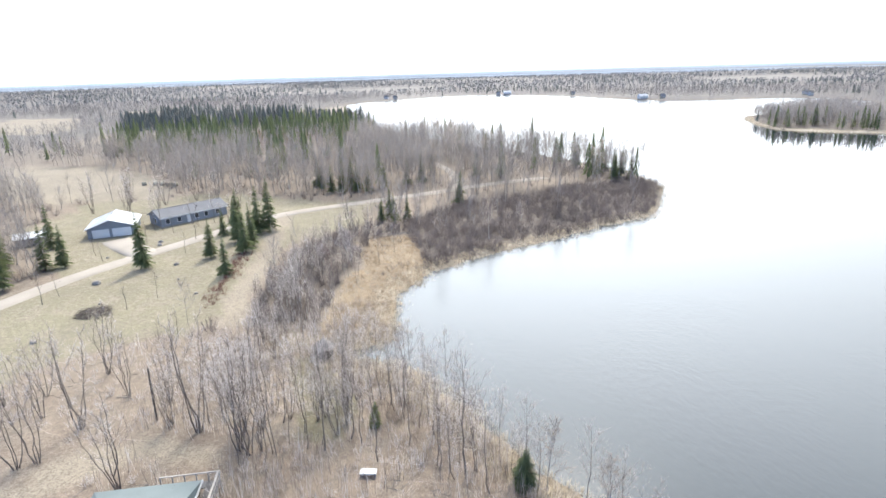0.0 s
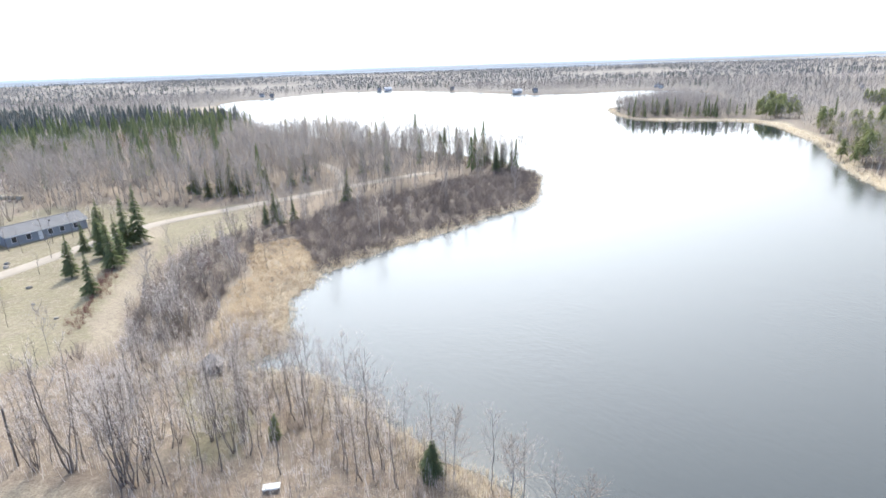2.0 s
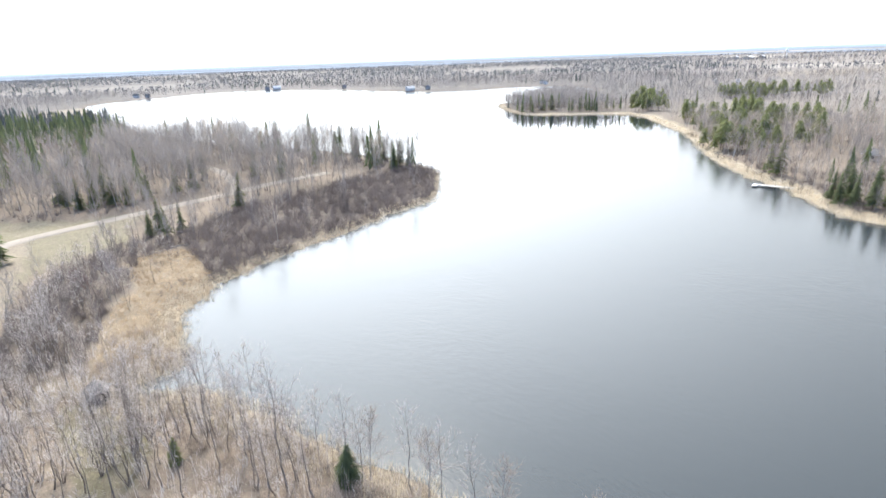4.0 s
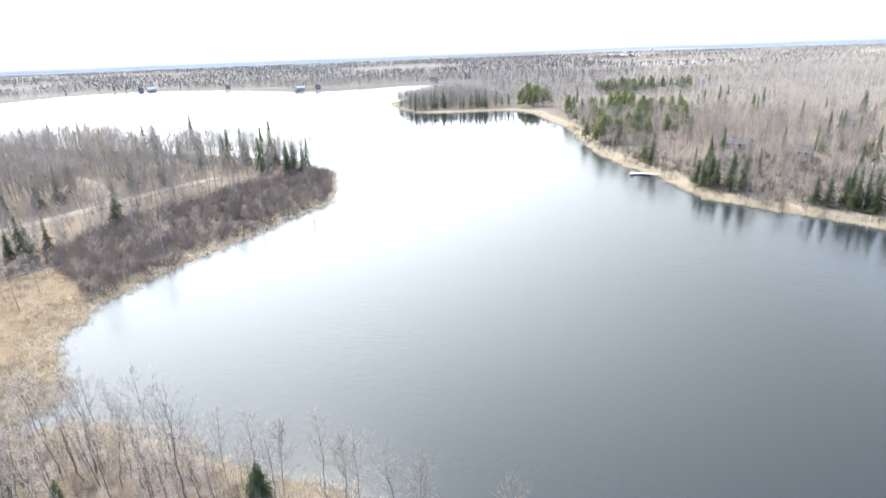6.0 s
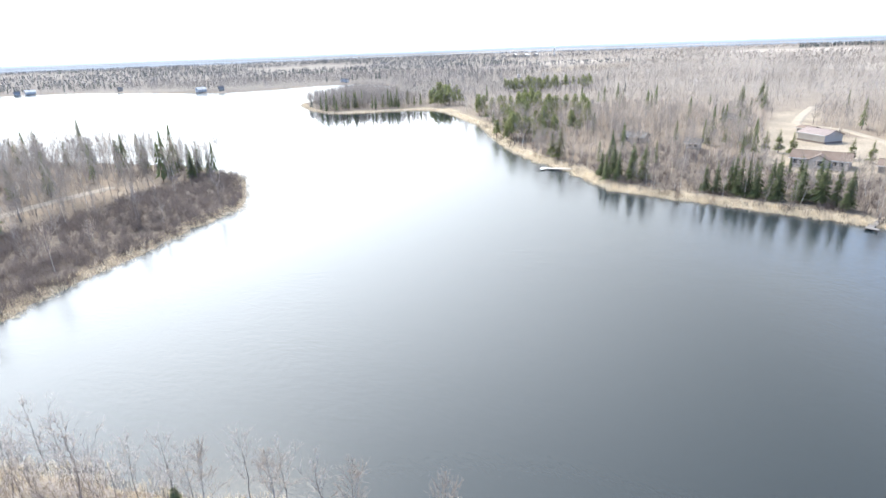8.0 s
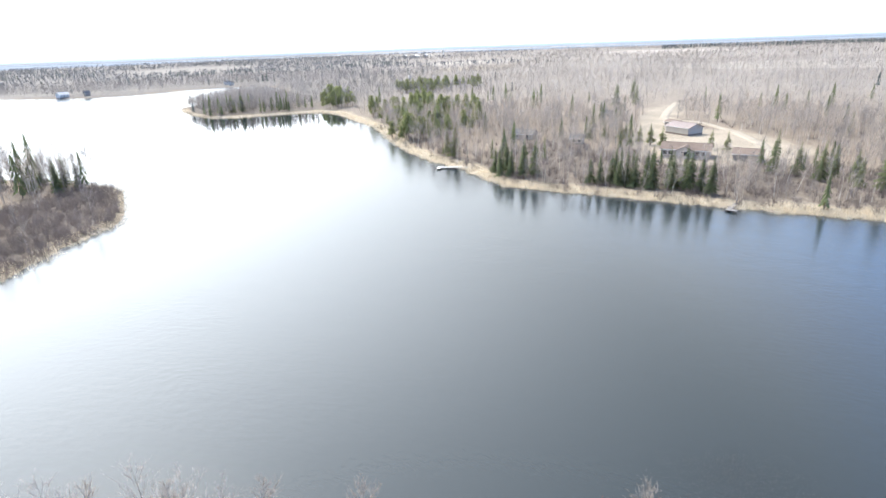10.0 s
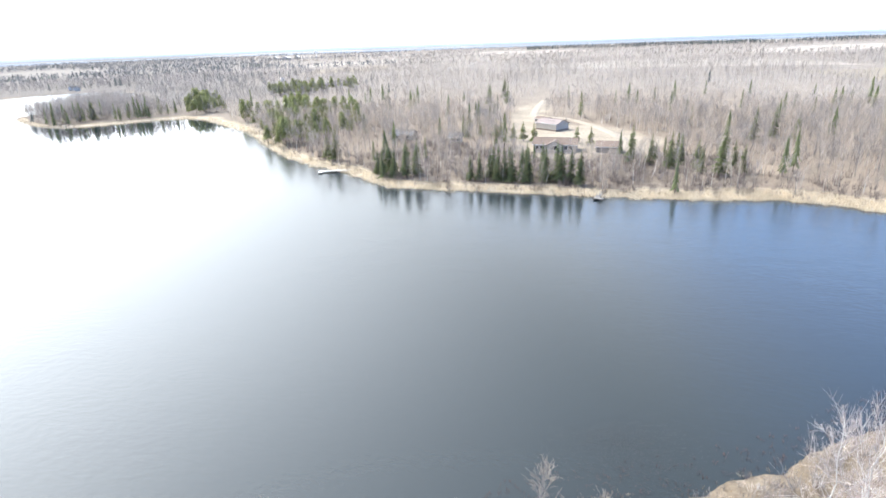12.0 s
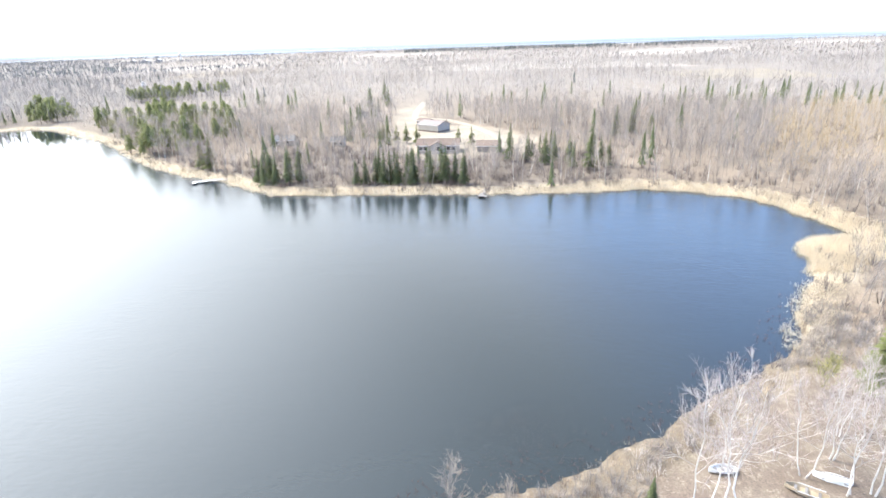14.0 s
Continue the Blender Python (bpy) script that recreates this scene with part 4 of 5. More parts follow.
# thicket between the yard and the bay
n = 0
while n < 66:
    x, y = rnd(-36, -10), rnd(47, 92)
    d = float(shore(np.array([x]), np.array([y]))[0])
    if d < 4 or line_distance(PATHS, np.array([x]), np.array([y]))[0] < 3.5 or line_distance(TRACK, np.array([x]), np.array([y]))[0] < 4 or x > -25 and y > 62 or x < -30 and y > 60:
        continue
    plant("bare_tree", any_of(ASPEN if rnd(0, 1) < 0.6 else CLUMP), x, y, rnd(0.5, 0.9), "leafless grey tree in a dense thicket", "thicket trees")
    n += 1
for x, y, h in [(-29.3, 53.6, 15), (-23.4, 50.2, 15), (-22.1, 49.5, 15), (-22.1, 54.1, 13.5), (-44.7, 48.7, 11.5), (-46.5, 48, 12), (-43.7, 54.6, 13.5), (-47.8, 67.1, 11), (-41.6, 61.2, 9.5), (-33.6, 44.5, 12),
                (-50, 57, 10), (-54, 55, 11), (-53, 62, 9), (-57, 60, 10)]:
    plant("bare_tree", any_of(CLUMP), x, y, h / 11, "leafless many-stemmed tree on brown leaf litter", "yard trees")
# willows west of the bay
n = 0
while n < 60:
    x, y = rnd(-37, -8), rnd(80, 146)
    if not inside(WILLOWS, np.array([x]), np.array([y]))[0]:
        continue
    plant("bare_tree", any_of(CLUMP if rnd(0, 1) < 0.5 else FUZZY), x, y, rnd(0.4, 0.8), "leafless grey bushy tree in the brush by the bay", "bushy trees by the bay")
    n += 1
plant("bare_tree", BIRCHES[0], -21, 112, 0.75, "white-barked leafless birch beside the marsh", "bushy trees by the bay")
for x, y in [(-57.6, 89.5), (-54.5, 94.4), (-75, 92.6), (-74.4, 96.3), (-79, 118), (-43, 78), (-62, 122.5), (-35, 90.5), (-83, 122), (-73, 140), (-69, 146), (-64, 133), (-76, 132), (-52, 150), (-30, 160), (-22, 164)]:
    plant("sapling", any_of(SAPLING), x, y, rnd(0.85, 1.15), "thin leafless young tree on the lawn", "saplings on the lawn")
for x, y, s in [(-88, 163, 1.0), (-96, 160, 1.1), (-100, 168, 1.1), (-74, 172, 1.2), (-66, 170, 1.0), (-110, 165, 1.1), (-92, 175, 1.3), (-106, 180, 1.2), (-84, 180, 1.1), (-62, 150, 0.8)]:
    plant("bare_tree", any_of(CLUMP), x, y, s, "leafless tree behind the farmhouse", "trees behind the house")
for x, y, s in [(-72, 149, 0.8), (-66, 150, 0.75), (-80, 144, 0.85), (-77, 142.5, 0.8), (-63, 146, 0.6), (-58, 158, 0.7)]:
    plant("bare_tree", any_of(ASPEN), x, y, s, "tall leafless tree beside the long house", "trees beside the house")
WOOD_EDGE = [(-112, 88), (-90, 92), (-86, 108), (-92, 122), (-104, 128), (-126, 134), (-126, 100)]
n = 0
while n < 34:
    x, y = rnd(-126, -86), rnd(88, 134)
    if not inside(WOOD_EDGE, np.array([x]), np.array([y]))[0] or line_distance(ROAD, np.array([x]), np.array([y]))[0] < 5:
        continue
    plant("bare_tree", any_of(ASPEN if rnd(0, 1) < 0.6 else CLUMP), x, y, rnd(0.7, 1.1), "leafless grey tree at the edge of the road woods", "trees at the wood's edge")
    n += 1
# trees at the boats
for x, y, h in [(39.6, -13.2, 15.5), (39.8, -15.2, 14.5), (46.3, -23.4, 11.5), (49.2, -26.9, 10.5), (44.4, -26.4, 11.5), (44.8, -28.5, 11), (53, -29, 9), (57, -33, 8.5), (50, -35, 10)]:
    plant("birch", any_of(BIRCHES), x, y, h / 12, "white-barked leafless birch on the bank", "birches on the bank")
for x, y, s in [(34.3, 7.6, 0.9), (34.2, 2.8, 0.75), (13.6, 39.5, 1.0), (22.0, 25.8, 0.9), (17.6, 33, 0.95), (9, 43.7, 1.0), (33, 5, 0.6), (26, 20, 0.7), (30, 13.5, 0.7), (36, -1, 0.5), (37, -5, 0.45), (24.5, 22, 0.7)]:
    plant("bare_tree", any_of(FUZZY), x, y, s, "pale leafless tree with a bushy round crown", "bushy shore trees")
# conifers
for x, y, h in [(-46, 106, 7), (-54, 118, 7.5), (-47, 121, 9), (-58, 136, 6), (-57, 143, 9), (-49, 137, 10), (-47, 139, 11), (-66, 112, 10), (-52, 130, 9), (-47, 126, 8)]:
    plant("spruce", any_of(SPRUCE), x, y, h / 7.3, "dark green spruce on the lawn", "spruces on the lawn")
for x, y, h in [(-85, 114, 9), (-98, 129, 10), (-88, 100, 10), (-88, 112, 9), (-94, 108, 10), (-100, 116, 9), (-96, 98, 9), (-14, 144, 7), (-16, 151, 8), (-11, 148, 6), (4, 166, 9), (-18, 146, 6)]:
    plant("spruce", any_of(SPRUCE), x, y, h / 8, "dark green spruce among leafless trees by the road", "spruces by the road")
for x, y, h in [(-44, 192, 9), (-40, 188, 10), (-36, 186, 9), (-31, 189, 11), (-27, 187, 9), (-34, 194, 11), (-22, 192, 9), (-47, 199, 11), (-38, 200, 12), (-14, 196, 10), (-9, 199, 11), (12, 208, 11), (22, 214, 12)]:
    plant("spruce", any_of(SPRUCE), x, y, h / 9, "dark spruce at the edge of leafless woods", "spruces at the wood's edge")
for x, y, h in [(60, 194, 13), (66, 205, 14), (68, 199, 12), (64, 218, 13), (63, 202, 15), (57, 205, 13), (29, 290, 19), (48, 235, 14), (40, 242, 15), (54, 226, 14), (35, 262, 14), (20, 275, 14), (10, 285, 13)]:
    plant("spruce", any_of(SPRUCE), x, y, h / 11.5, "tall dark spruce on the wooded point", "spruces on the point")
for x, y, h in [(148, 85, 8), (153, 89, 9), (149, 81, 8.5), (147, 88, 7.5), (152, 79, 9), (155, 84, 9), (150, 92, 7), (156, 93, 8),
                (151, 57, 7), (152, 52, 8), (152, 47.5, 7.5), (153, 43, 8.5), (155, 38, 9), (155, 33.5, 9), (154, 28, 8), (151, 60, 7), (153, 50, 8), (154, 45, 8), (156, 31, 8), (153, 55, 7), (157, 55, 8), (158, 50, 8), (159, 45, 9), (160, 40, 9), (158, 35.5, 9),
                (187, 18, 10), (187, 12, 8), (183, 6, 9), (184, -2, 8), (176, -8, 11), (184, -12, 8), (190, 3, 8), (178, -3, 7), (180, -14, 7)]:
    plant("spruce", any_of(SPRUCE), x, y, h / 7.4, "dark green spruce behind the reeds of the far shore", "spruces on the far shore")
for x, y, h in [(165, 119, 9), (168, 124, 8), (223, 83, 7), (221, 74, 7), (217, 63, 7), (219, 68, 6), (226, 78, 7), (215, 58, 7), (218, 88, 6), (218, 42, 6), (216, 36, 6)]:
    plant("pine", any_of(PINE_TREE), x, y, h / 7.6, "bright green pine near the houses", "pines by the houses")
for x, y, h in [(241, -21, 13), (249, -28, 12), (243, -35, 10), (351, 126, 14), (386, 127, 15), (360, 116, 13), (310, 178, 12), (222, 362, 12), (227, 356, 12), (232, 350, 13), (237, 356, 11)]:
    plant("spruce", any_of(SPRUCE), x, y, h / 9, "lone dark spruce above leafless woods", "lone spruces")
plant("pine", PINE_TREE[0], 61.5, -36, 1.1, "bushy bright green pine above the bank", "pines on the bank")
plant("pine", PINE_TREE[1], 64, -39, 1.0, "bushy bright green pine above the bank", "pines on the bank")
CATKINS = kinds(1, lambda: bare_tree(5, 24, 11, 5, 0.03, 0.42, 0.08, 0.010, thick=1.6), BARK, CATKIN)
plant("budding_bush", CATKINS[0], 61.5, -30.8, 1.05, "yellow-green budding bush by the shore", "budding bushes", "bush")
for x, y, k in [(71, -33.5, 0.55), (74.5, -35.5, 0.5), (68, -31.2, 0.45), (78, -37, 0.4)]:
    plant("shore_bush", any_of(FUZZY), x, y, k, "mauve-grey leafless bush at the water's edge", "shore bushes", "bush")
plant("spruce", SPRUCE[1], 40.7, -9.3, 0.33, "small bright green spruce below the birches", "small spruces")
BUSHY = kinds(2, lambda: conifer(4.5, 13, 12, 0.34, 0.12, 0.03, blades=5), DARK_BARK, NEEDLES, False)
plant("spruce", BUSHY[0], 7, 44.5, 1.0, "bushy dark green young spruce by the water", "small spruces")
plant("pine", kinds(1, lambda: conifer(3.6, 11, 11, 0.33, 0.0, 0.05, blades=5), DARK_BARK, PINE, False)[0], -9, 54.5, 0.8, "small yellow-green pine in the undergrowth", "small spruces")


RED_BUSH = kinds(1, lambda: bare_tree(5, 22, 10, 4, 0.03, 0.4, 0.1, 0.010, thick=1.3), BARK, RED_TWIG)
for x, y, k in [(-27, 112, 1.0), (-25.5, 110, 0.8), (-28, 115, 0.7)]:
    plant("red_bush", RED_BUSH[0], x, y, k, "reddish leafless bush in grey brush by the bay", "red bushes", "bush")


# ---- buildings ----
def part(name, bm, mat, parent, label=""):
    me = bpy.data.meshes.new(name)
    bm.normal_update()
    bm.to_mesh(me)
    bm.free()
    me.materials.append(mat)
    ob = new(name, me)
    ob.parent = parent
    return tagged(ob, label)


def box(x0, x1, y0, y1, z0, z1, bevel=0.0):
    bm = bmesh.new()
    bmesh.ops.create_cube(bm, size=1.0, matrix=Matrix.Translation(((x0 + x1) / 2, (y0 + y1) / 2, (z0 + z1) / 2)) @ Matrix.Diagonal((x1 - x0, y1 - y0, z1 - z0, 1)))
    if bevel:
        bmesh.ops.bevel(bm, geom=bm.edges[:], offset=bevel, segments=2, affect="EDGES")
    return bm


def prism(outline, depth, axis):
    """A flat outline (a, z), pushed out along the other level axis from depth[0] to depth[1]."""
    bm = bmesh.new()
    rings = []
    for dd in depth:
        rings.append([bm.verts.new((a, dd, z) if axis == "y" else (dd, a, z)) for a, z in outline])
    k = len(outline)
    bm.faces.new(rings[0])
    bm.faces.new(rings[1][::-1])
    for i in range(k):
        bm.faces.new((rings[0][i], rings[1][i], rings[1][(i + 1) % k], rings[0][(i + 1) % k]))
    bmesh.ops.recalc_face_normals(bm, faces=bm.faces[:])
    return bm


def window(house, x, y, z, w, h, side, name="window"):
    """A framed pane on a long wall (side -1 or 1: along x) or an end wall (side -2 or 2: along y)."""
    s = 1 if side > 0 else -1
    if abs(side) == 1:
        fr = part(name, box(x - w / 2 - 0.1, x + w / 2 + 0.1, y, y + s * 0.07, z - 0.1, z + h + 0.1), WHITE, house, "white window frame")
        part("pane", box(x - w / 2, x + w / 2, y + s * 0.05, y + s * 0.085, z, z + h), GLASS, fr, "dark window glass")
    else:
        fr = part(name, box(x, x + s * 0.07, y - w / 2 - 0.1, y + w / 2 + 0.1, z - 0.1, z + h + 0.1), WHITE, house, "white window frame")
        part("pane", box(x + s * 0.05, x + s * 0.085, y - w / 2, y + w / 2, z, z + h), GLASS, fr, "dark window glass")


def gabled(name, x, y, turn, length, width, wall_h, rise, wall_mat, roof_mat, label, category, group="", over=0.5, base=0.0, ribs=0):
    """A gabled building along its own x axis, centred on its base."""
    e = new(name)
    h = width / 2
    part("wall", prism([(-h, 0), (h, 0), (h, wall_h), (0, wall_h + rise), (-h, wall_h)], (-length / 2, length / 2), "x"), wall_mat, e)
    part("foundation", box(-length / 2 - 0.06, length / 2 + 0.06, -h - 0.06, h + 0.06, -0.8, 0.25), STONE, e, "grey footing")
    sl = rise / h
    for s in (-1, 1):
        o = h + over
        roof = part("roof", prism([(0, wall_h + rise + 0.03), (s * o, wall_h - sl * over + 0.03), (s * o, wall_h - sl * over + 0.19), (0, wall_h + rise + 0.19)],
                                  (-length / 2 - over, length / 2 + over), "x"), roof_mat, e)
        part("fascia", box(-length / 2 - over, length / 2 + over, s * o - 0.02, s * o + 0.05, wall_h - sl * over - 0.05, wall_h - sl * over + 0.17), WHITE, roof, "white eaves board")
        for k in range(ribs):
            rx = -length / 2 - over + (k + 0.5) * (length + 2 * over) / ribs
            part("seam", prism([(s * 0.1, wall_h + rise + 0.17), (s * o, wall_h - sl * over + 0.18), (s * o, wall_h - sl * over + 0.24), (s * 0.1, wall_h + rise + 0.23)], (rx - 0.03, rx + 0.03), "x"), roof_mat, roof)
    part("ridge_cap", box(-length / 2 - over, length / 2 + over, -0.15, 0.15, wall_h + rise + 0.14, wall_h + rise + 0.24), roof_mat, e)
    e.matrix_world = pose(x, y, at(x, y) + base, 0, 0, turn)
    return tagged(e, label, category, group)


# garage with a white roof
g = gabled("garage", -89.5, 140.5, 22, 12.0, 11.0, 2.7, 1.9, BLUE_SIDING, WHITE_METAL, "blue-grey garage with white metal roof and two doors", "garage", ribs=12)
g.matrix_world = pose(-90.5, 143.5, at(-90, 142), 0, 0, 112)
for k, (a, b) in enumerate(((-4.6, -0.2), (0.5, 4.4))):
    dr = part("garage_door", box(-6.09, -5.98, a, b, 0.15, 2.35), WHITE, g, "white panelled garage door")
    for j in range(4):
        part("panel", box(-6.12, -6.08, a + 0.1, b - 0.1, 0.22 + j * 0.54, 0.68 + j * 0.54), WHITE, dr)
# long farmhouse
hs = gabled("house", -75.5, 155.5, 48, 19.0, 8.0, 2.7, 1.6, BLUE_SIDING, GREY_ROOF, "long low blue-grey house with grey shingle roof", "house")
for wx in (-7.8, -4.6, 0.4, 3.2, 6.6):
    window(hs, wx, -4.0, 0.9, 1.0, 1.3, -1)
window(hs, -9.5, 0.0, 0.9, 1.2, 1.2, -2)
dr = part("door", box(-2.4, -1.4, -4.08, -3.97, 0.2, 2.25), WHITE, hs, "white front door")
part("handle", box(-2.3, -2.22, -4.13, -4.07, 1.1, 1.2), DARK, dr)
part("step", box(-2.7, -1.1, -5.2, -4.07, -0.2, 0.18), GREY_WOOD, hs, "wooden doorstep")
part("vent", box(1.5, 1.8, -2.0, -1.7, 3.2, 4.1), DARK, hs, "dark roof vent")
# open shelter in the woods
sh = gabled("shelter", -106, 133, 30, 6.0, 4.0, 2.3, 0.7, GREY_WOOD, WHITE_METAL, "small grey shed with pale metal roof among trees", "shed", ribs=6)
part("door", box(-0.6, 0.6, -2.08, -1.98, 0.05, 1.95), DARK, sh)

# near building with a teal roof and a deck
nr = new("cottage")
part("wall", box(-4.2, 4.2, -4.4, 2.6, 0.0, 2.6), BLUE_SIDING, nr)
roof_bm = bmesh.new()
vs = [roof_bm.verts.new(p) for p in ((-4.8, -5.0, 2.6), (4.8, -5.0, 2.6), (4.8, 3.2, 2.6), (-4.8, 3.2, 2.6), (-2.2, -0.9, 4.1), (4.8, -0.9, 4.1))]
vs += [roof_bm.verts.new((v.co.x, v.co.y, v.co.z - 0.16)) for v in vs[:4]]
for q in ((0, 1, 5, 4), (2, 3, 4, 5), (3, 0, 4), (1, 2, 5), (6, 7, 1, 0), (8, 9, 3, 2), (7, 8, 2, 1), (9, 6, 0, 3), (9, 8, 7, 6)):
    roof_bm.faces.new([vs[i] for i in q])
bmesh.ops.recalc_face_normals(roof_bm, faces=roof_bm.faces[:])
rf = part("roof", roof_bm, TEAL_ROOF, nr, "teal-grey metal hipped roof")
part("fascia", box(4.8, 4.88, -5.0, 3.2, 2.42, 2.66), WHITE, rf, "white eaves board")
deck = part("deck", box(4.9, 6.1, -5.0, 4.2, 1.5, 1.62), GREY_WOOD, nr, "weathered wooden deck")
part("deck", box(0.6, 4.9, 3.3, 4.2, 1.5, 1.62), GREY_WOOD, nr, "weathered wooden deck")
for k in range(9):
    part("post", box(6.0, 6.1, -5.0 + k * 1.14, -4.9 + k * 1.14, -0.3, 2.6), CREAM, nr, "pale railing post")
for k in range(5):
    part("post", box(0.6 + k * 1.1, 0.7 + k * 1.1, 4.1, 4.2, -0.3, 2.6), CREAM, nr, "pale railing post")
part("rail", box(5.95, 6.15, -5.0, 4.25, 2.6, 2.68), CREAM, nr, "pale handrail")
part("rail", box(0.6, 5.94, 4.07, 4.23, 2.6, 2.68), CREAM, nr, "pale handrail")
part("rail", box(6.02, 6.08, -5.0, 4.25, 2.0, 2.1), CREAM, nr, "pale lower rail")
nr.matrix_world = pose(-28.2, 38.7, at(-28, 39), 0, 0, 8)
tagged(nr, "cottage with teal-grey metal roof and a railed deck", "cottage")

# hut by the bay
hut = new("hut")
six = [(1.35 * math.cos(k * math.pi / 3), 1.35 * math.sin(k * math.pi / 3)) for k in range(6)]
hb = bmesh.new()
lo = [hb.verts.new((a, b, -0.2)) for a, b in six]
hi = [hb.verts.new((a, b, 1.7)) for a, b in six]
for k in range(6):
    hb.faces.new((lo[k], lo[(k + 1) % 6], hi[(k + 1) % 6], hi[k]))
part("wall", hb, GREY_WOOD, hut)
rb = bmesh.new()
eave = [rb.verts.new((a * 1.35, b * 1.35, 1.5)) for a, b in six]
under = [rb.verts.new((a * 1.35, b * 1.35, 1.42)) for a, b in six]
tip, tip2 = rb.verts.new((0, 0, 2.9)), rb.verts.new((0, 0, 2.7))
for k in range(6):
    j = (k + 1) % 6
    rb.faces.new((eave[k], eave[j], tip))
    rb.faces.new((under[j], under[k], tip2))
    rb.faces.new((under[k], under[j], eave[j], eave[k]))
part("roof", rb, GREY_WOOD, hut, "weathered grey shingle roof")
# flat dark panel on the wall, painted as a doorway's shade
part("door", box(0.2, 1.0, -1.26, -1.16, 0.0, 1.4), DARK, hut, "dark panel for the shaded doorway")
hut.matrix_world = pose(-18.7, 72.3, at(-18.7, 72.3), 0, 0, 20)
tagged(hut, "small weathered grey six-sided hut by the bay", "hut")

# houses on the far shore
barn = gabled("barn", 252, 61, 0, 12.0, 8.4, 3.2, 1.5, CREAM, PINK_METAL, "cream metal barn with dusty pink roof", "barn", ribs=14)
barn.matrix_world = pose(251, 59.5, at(251, 59.5), 0, 0, 62)
part("skirt", box(-6.04, 6.04, -4.24, 4.24, 0.0, 0.7), BROWN_ROOF, barn, "dark lower wall band")
part("door", box(5.98, 6.09, -3.0, 1.0, 0.2, 2.9), WHITE, barn, "wide pale sliding door")
lean = gabled("lean_to", 268, 68, 62, 7.0, 4.5, 2.4, 0.8, GREY_WOOD, BROWN_ROOF, "low brown lean-to shed behind the barn", "shed")
# the wall is solid; a dark slab stands in for the shaded inside
part("opening", box(-3.0, 3.0, -2.33, -2.2, 0.1, 2.0), DARK, lean, "dark panel for the shaded open front")
h2 = gabled("house", 203, 46.5, 97, 15.5, 8.0, 2.7, 1.7, CREAM, BROWN_ROOF, "cream lakeside house with brown shingle roof", "house")
gab = part("gable_front", prism([(-2.6, 0.1), (2.6, 0.1), (2.6, 2.7), (0, 4.0), (-2.6, 2.7)], (3.9, 5.4), "y"), CREAM, h2, "projecting front gable")
for s in (-1, 1):
    part("gable_roof", prism([(0, 4.06), (s * 3.0, 2.52), (s * 3.0, 2.68), (0, 4.22)], (0.6, 5.8), "y"), BROWN_ROOF, gab)
for wx in (-5.8, -4.0, 4.6, 6.3):
    window(h2, wx, 4.0, 0.9, 1.2, 1.3, 1)
window(h2, 0.0, 5.4, 0.9, 2.2, 1.5, 1)
part("deck", box(-7.5, 7.5, 5.6, 7.6, 0.2, 0.32), GREY_WOOD, h2, "grey wooden deck")
g2 = gabled("garage", 205, 27.5, 95, 8.5, 6.5, 2.4, 1.3, GREY_WOOD, BROWN_ROOF, "weathered brown garage by the lane", "garage")
part("door", box(-3.4, -0.4, 3.2, 3.33, 0.1, 2.1), CREAM, g2, "pale garage door")
for x, y, tn, ln in [(211, 115, 100, 10), (209, 89.5, 96, 5), (290, 108, 80, 5)]:
    cb = gabled("cabin", x, y, tn, ln, ln * 0.6, 2.5, 1.3, CREAM, GREY_ROOF, "small pale cabin half hidden in leafless woods", "cabin", "cabins in the woods")
    window(cb, -ln * 0.25, ln * 0.3, 0.9, 1.0, 1.1, 1)
    window(cb, ln * 0.2, ln * 0.3, 0.9, 1.0, 1.1, 1)
for x, y, tn, ln in [(107, 956, 10, 16), (92, 955, 0, 9), (248, 706, 20, 16), (268, 694, 20, 9), (-92, 905, -30, 10), (432, 668, 40, 12), (440, 690, 30, 12), (-76, 888, -30, 8), (196, 862, 30, 9),
                     (578, 485, 40, 14), (560, 500, 60, 9), (610, 470, 40, 10)]:
    ln *= 0.75
    cb = gabled("lake_house", x, y, tn, ln, ln * 0.42, 3.2, 2.2, WHITE if ln > 7 else CREAM, WHITE_METAL if ln > 9 else GREY_ROOF, "pale house on the far lake shore", "house", "far lake houses", base=0.3)
    for wx in (-ln * 0.3, 0.0, ln * 0.3):
        window(cb, wx, -ln * 0.21, 0.9, ln * 0.07, 1.3, -1)
# farm and tower by the horizon
tw = new("water_tower")
tb = Geo()
tb.tube([(0, 0, -3), (0, 0, 18)], [1.6, 1.3], 12)
geo_object("shaft", tb, [WHITE], tw)
tb = Geo()
zs = np.linspace(0, 1, 7)
tb.tube([(0, 0, 17 + 9 * z) for z in zs], [1.3 + 3.4 * math.sin(math.pi * min(z, 0.97)) for z in zs], 14)
geo_object("tank", tb, [WHITE], tw, True)
ta = radians(53.4)
tw.matrix_world = pose(2150 * math.sin(ta), 2150 * math.cos(ta), at(2150 * math.sin(ta), 2150 * math.cos(ta)))
tagged(tw, "white water tower above distant woods", "tower")
for a, r, ln in [(51.6, 2050, 40), (50.6, 2000, 60), (49.6, 2080, 30)]:
    fx, fy = r * math.sin(radians(a)), r * math.cos(radians(a))
    cb = gabled("farm_shed", fx, fy, 30, ln, ln * 0.35, 7, 4, CREAM, WHITE_METAL, "long white farm shed far off in pale fields", "barn", "far farm sheds")
    part("door", box(-3, 3, -ln * 0.175 - 0.1, -ln * 0.175 + 0.05, 0, 5), GREY_WOOD, cb)


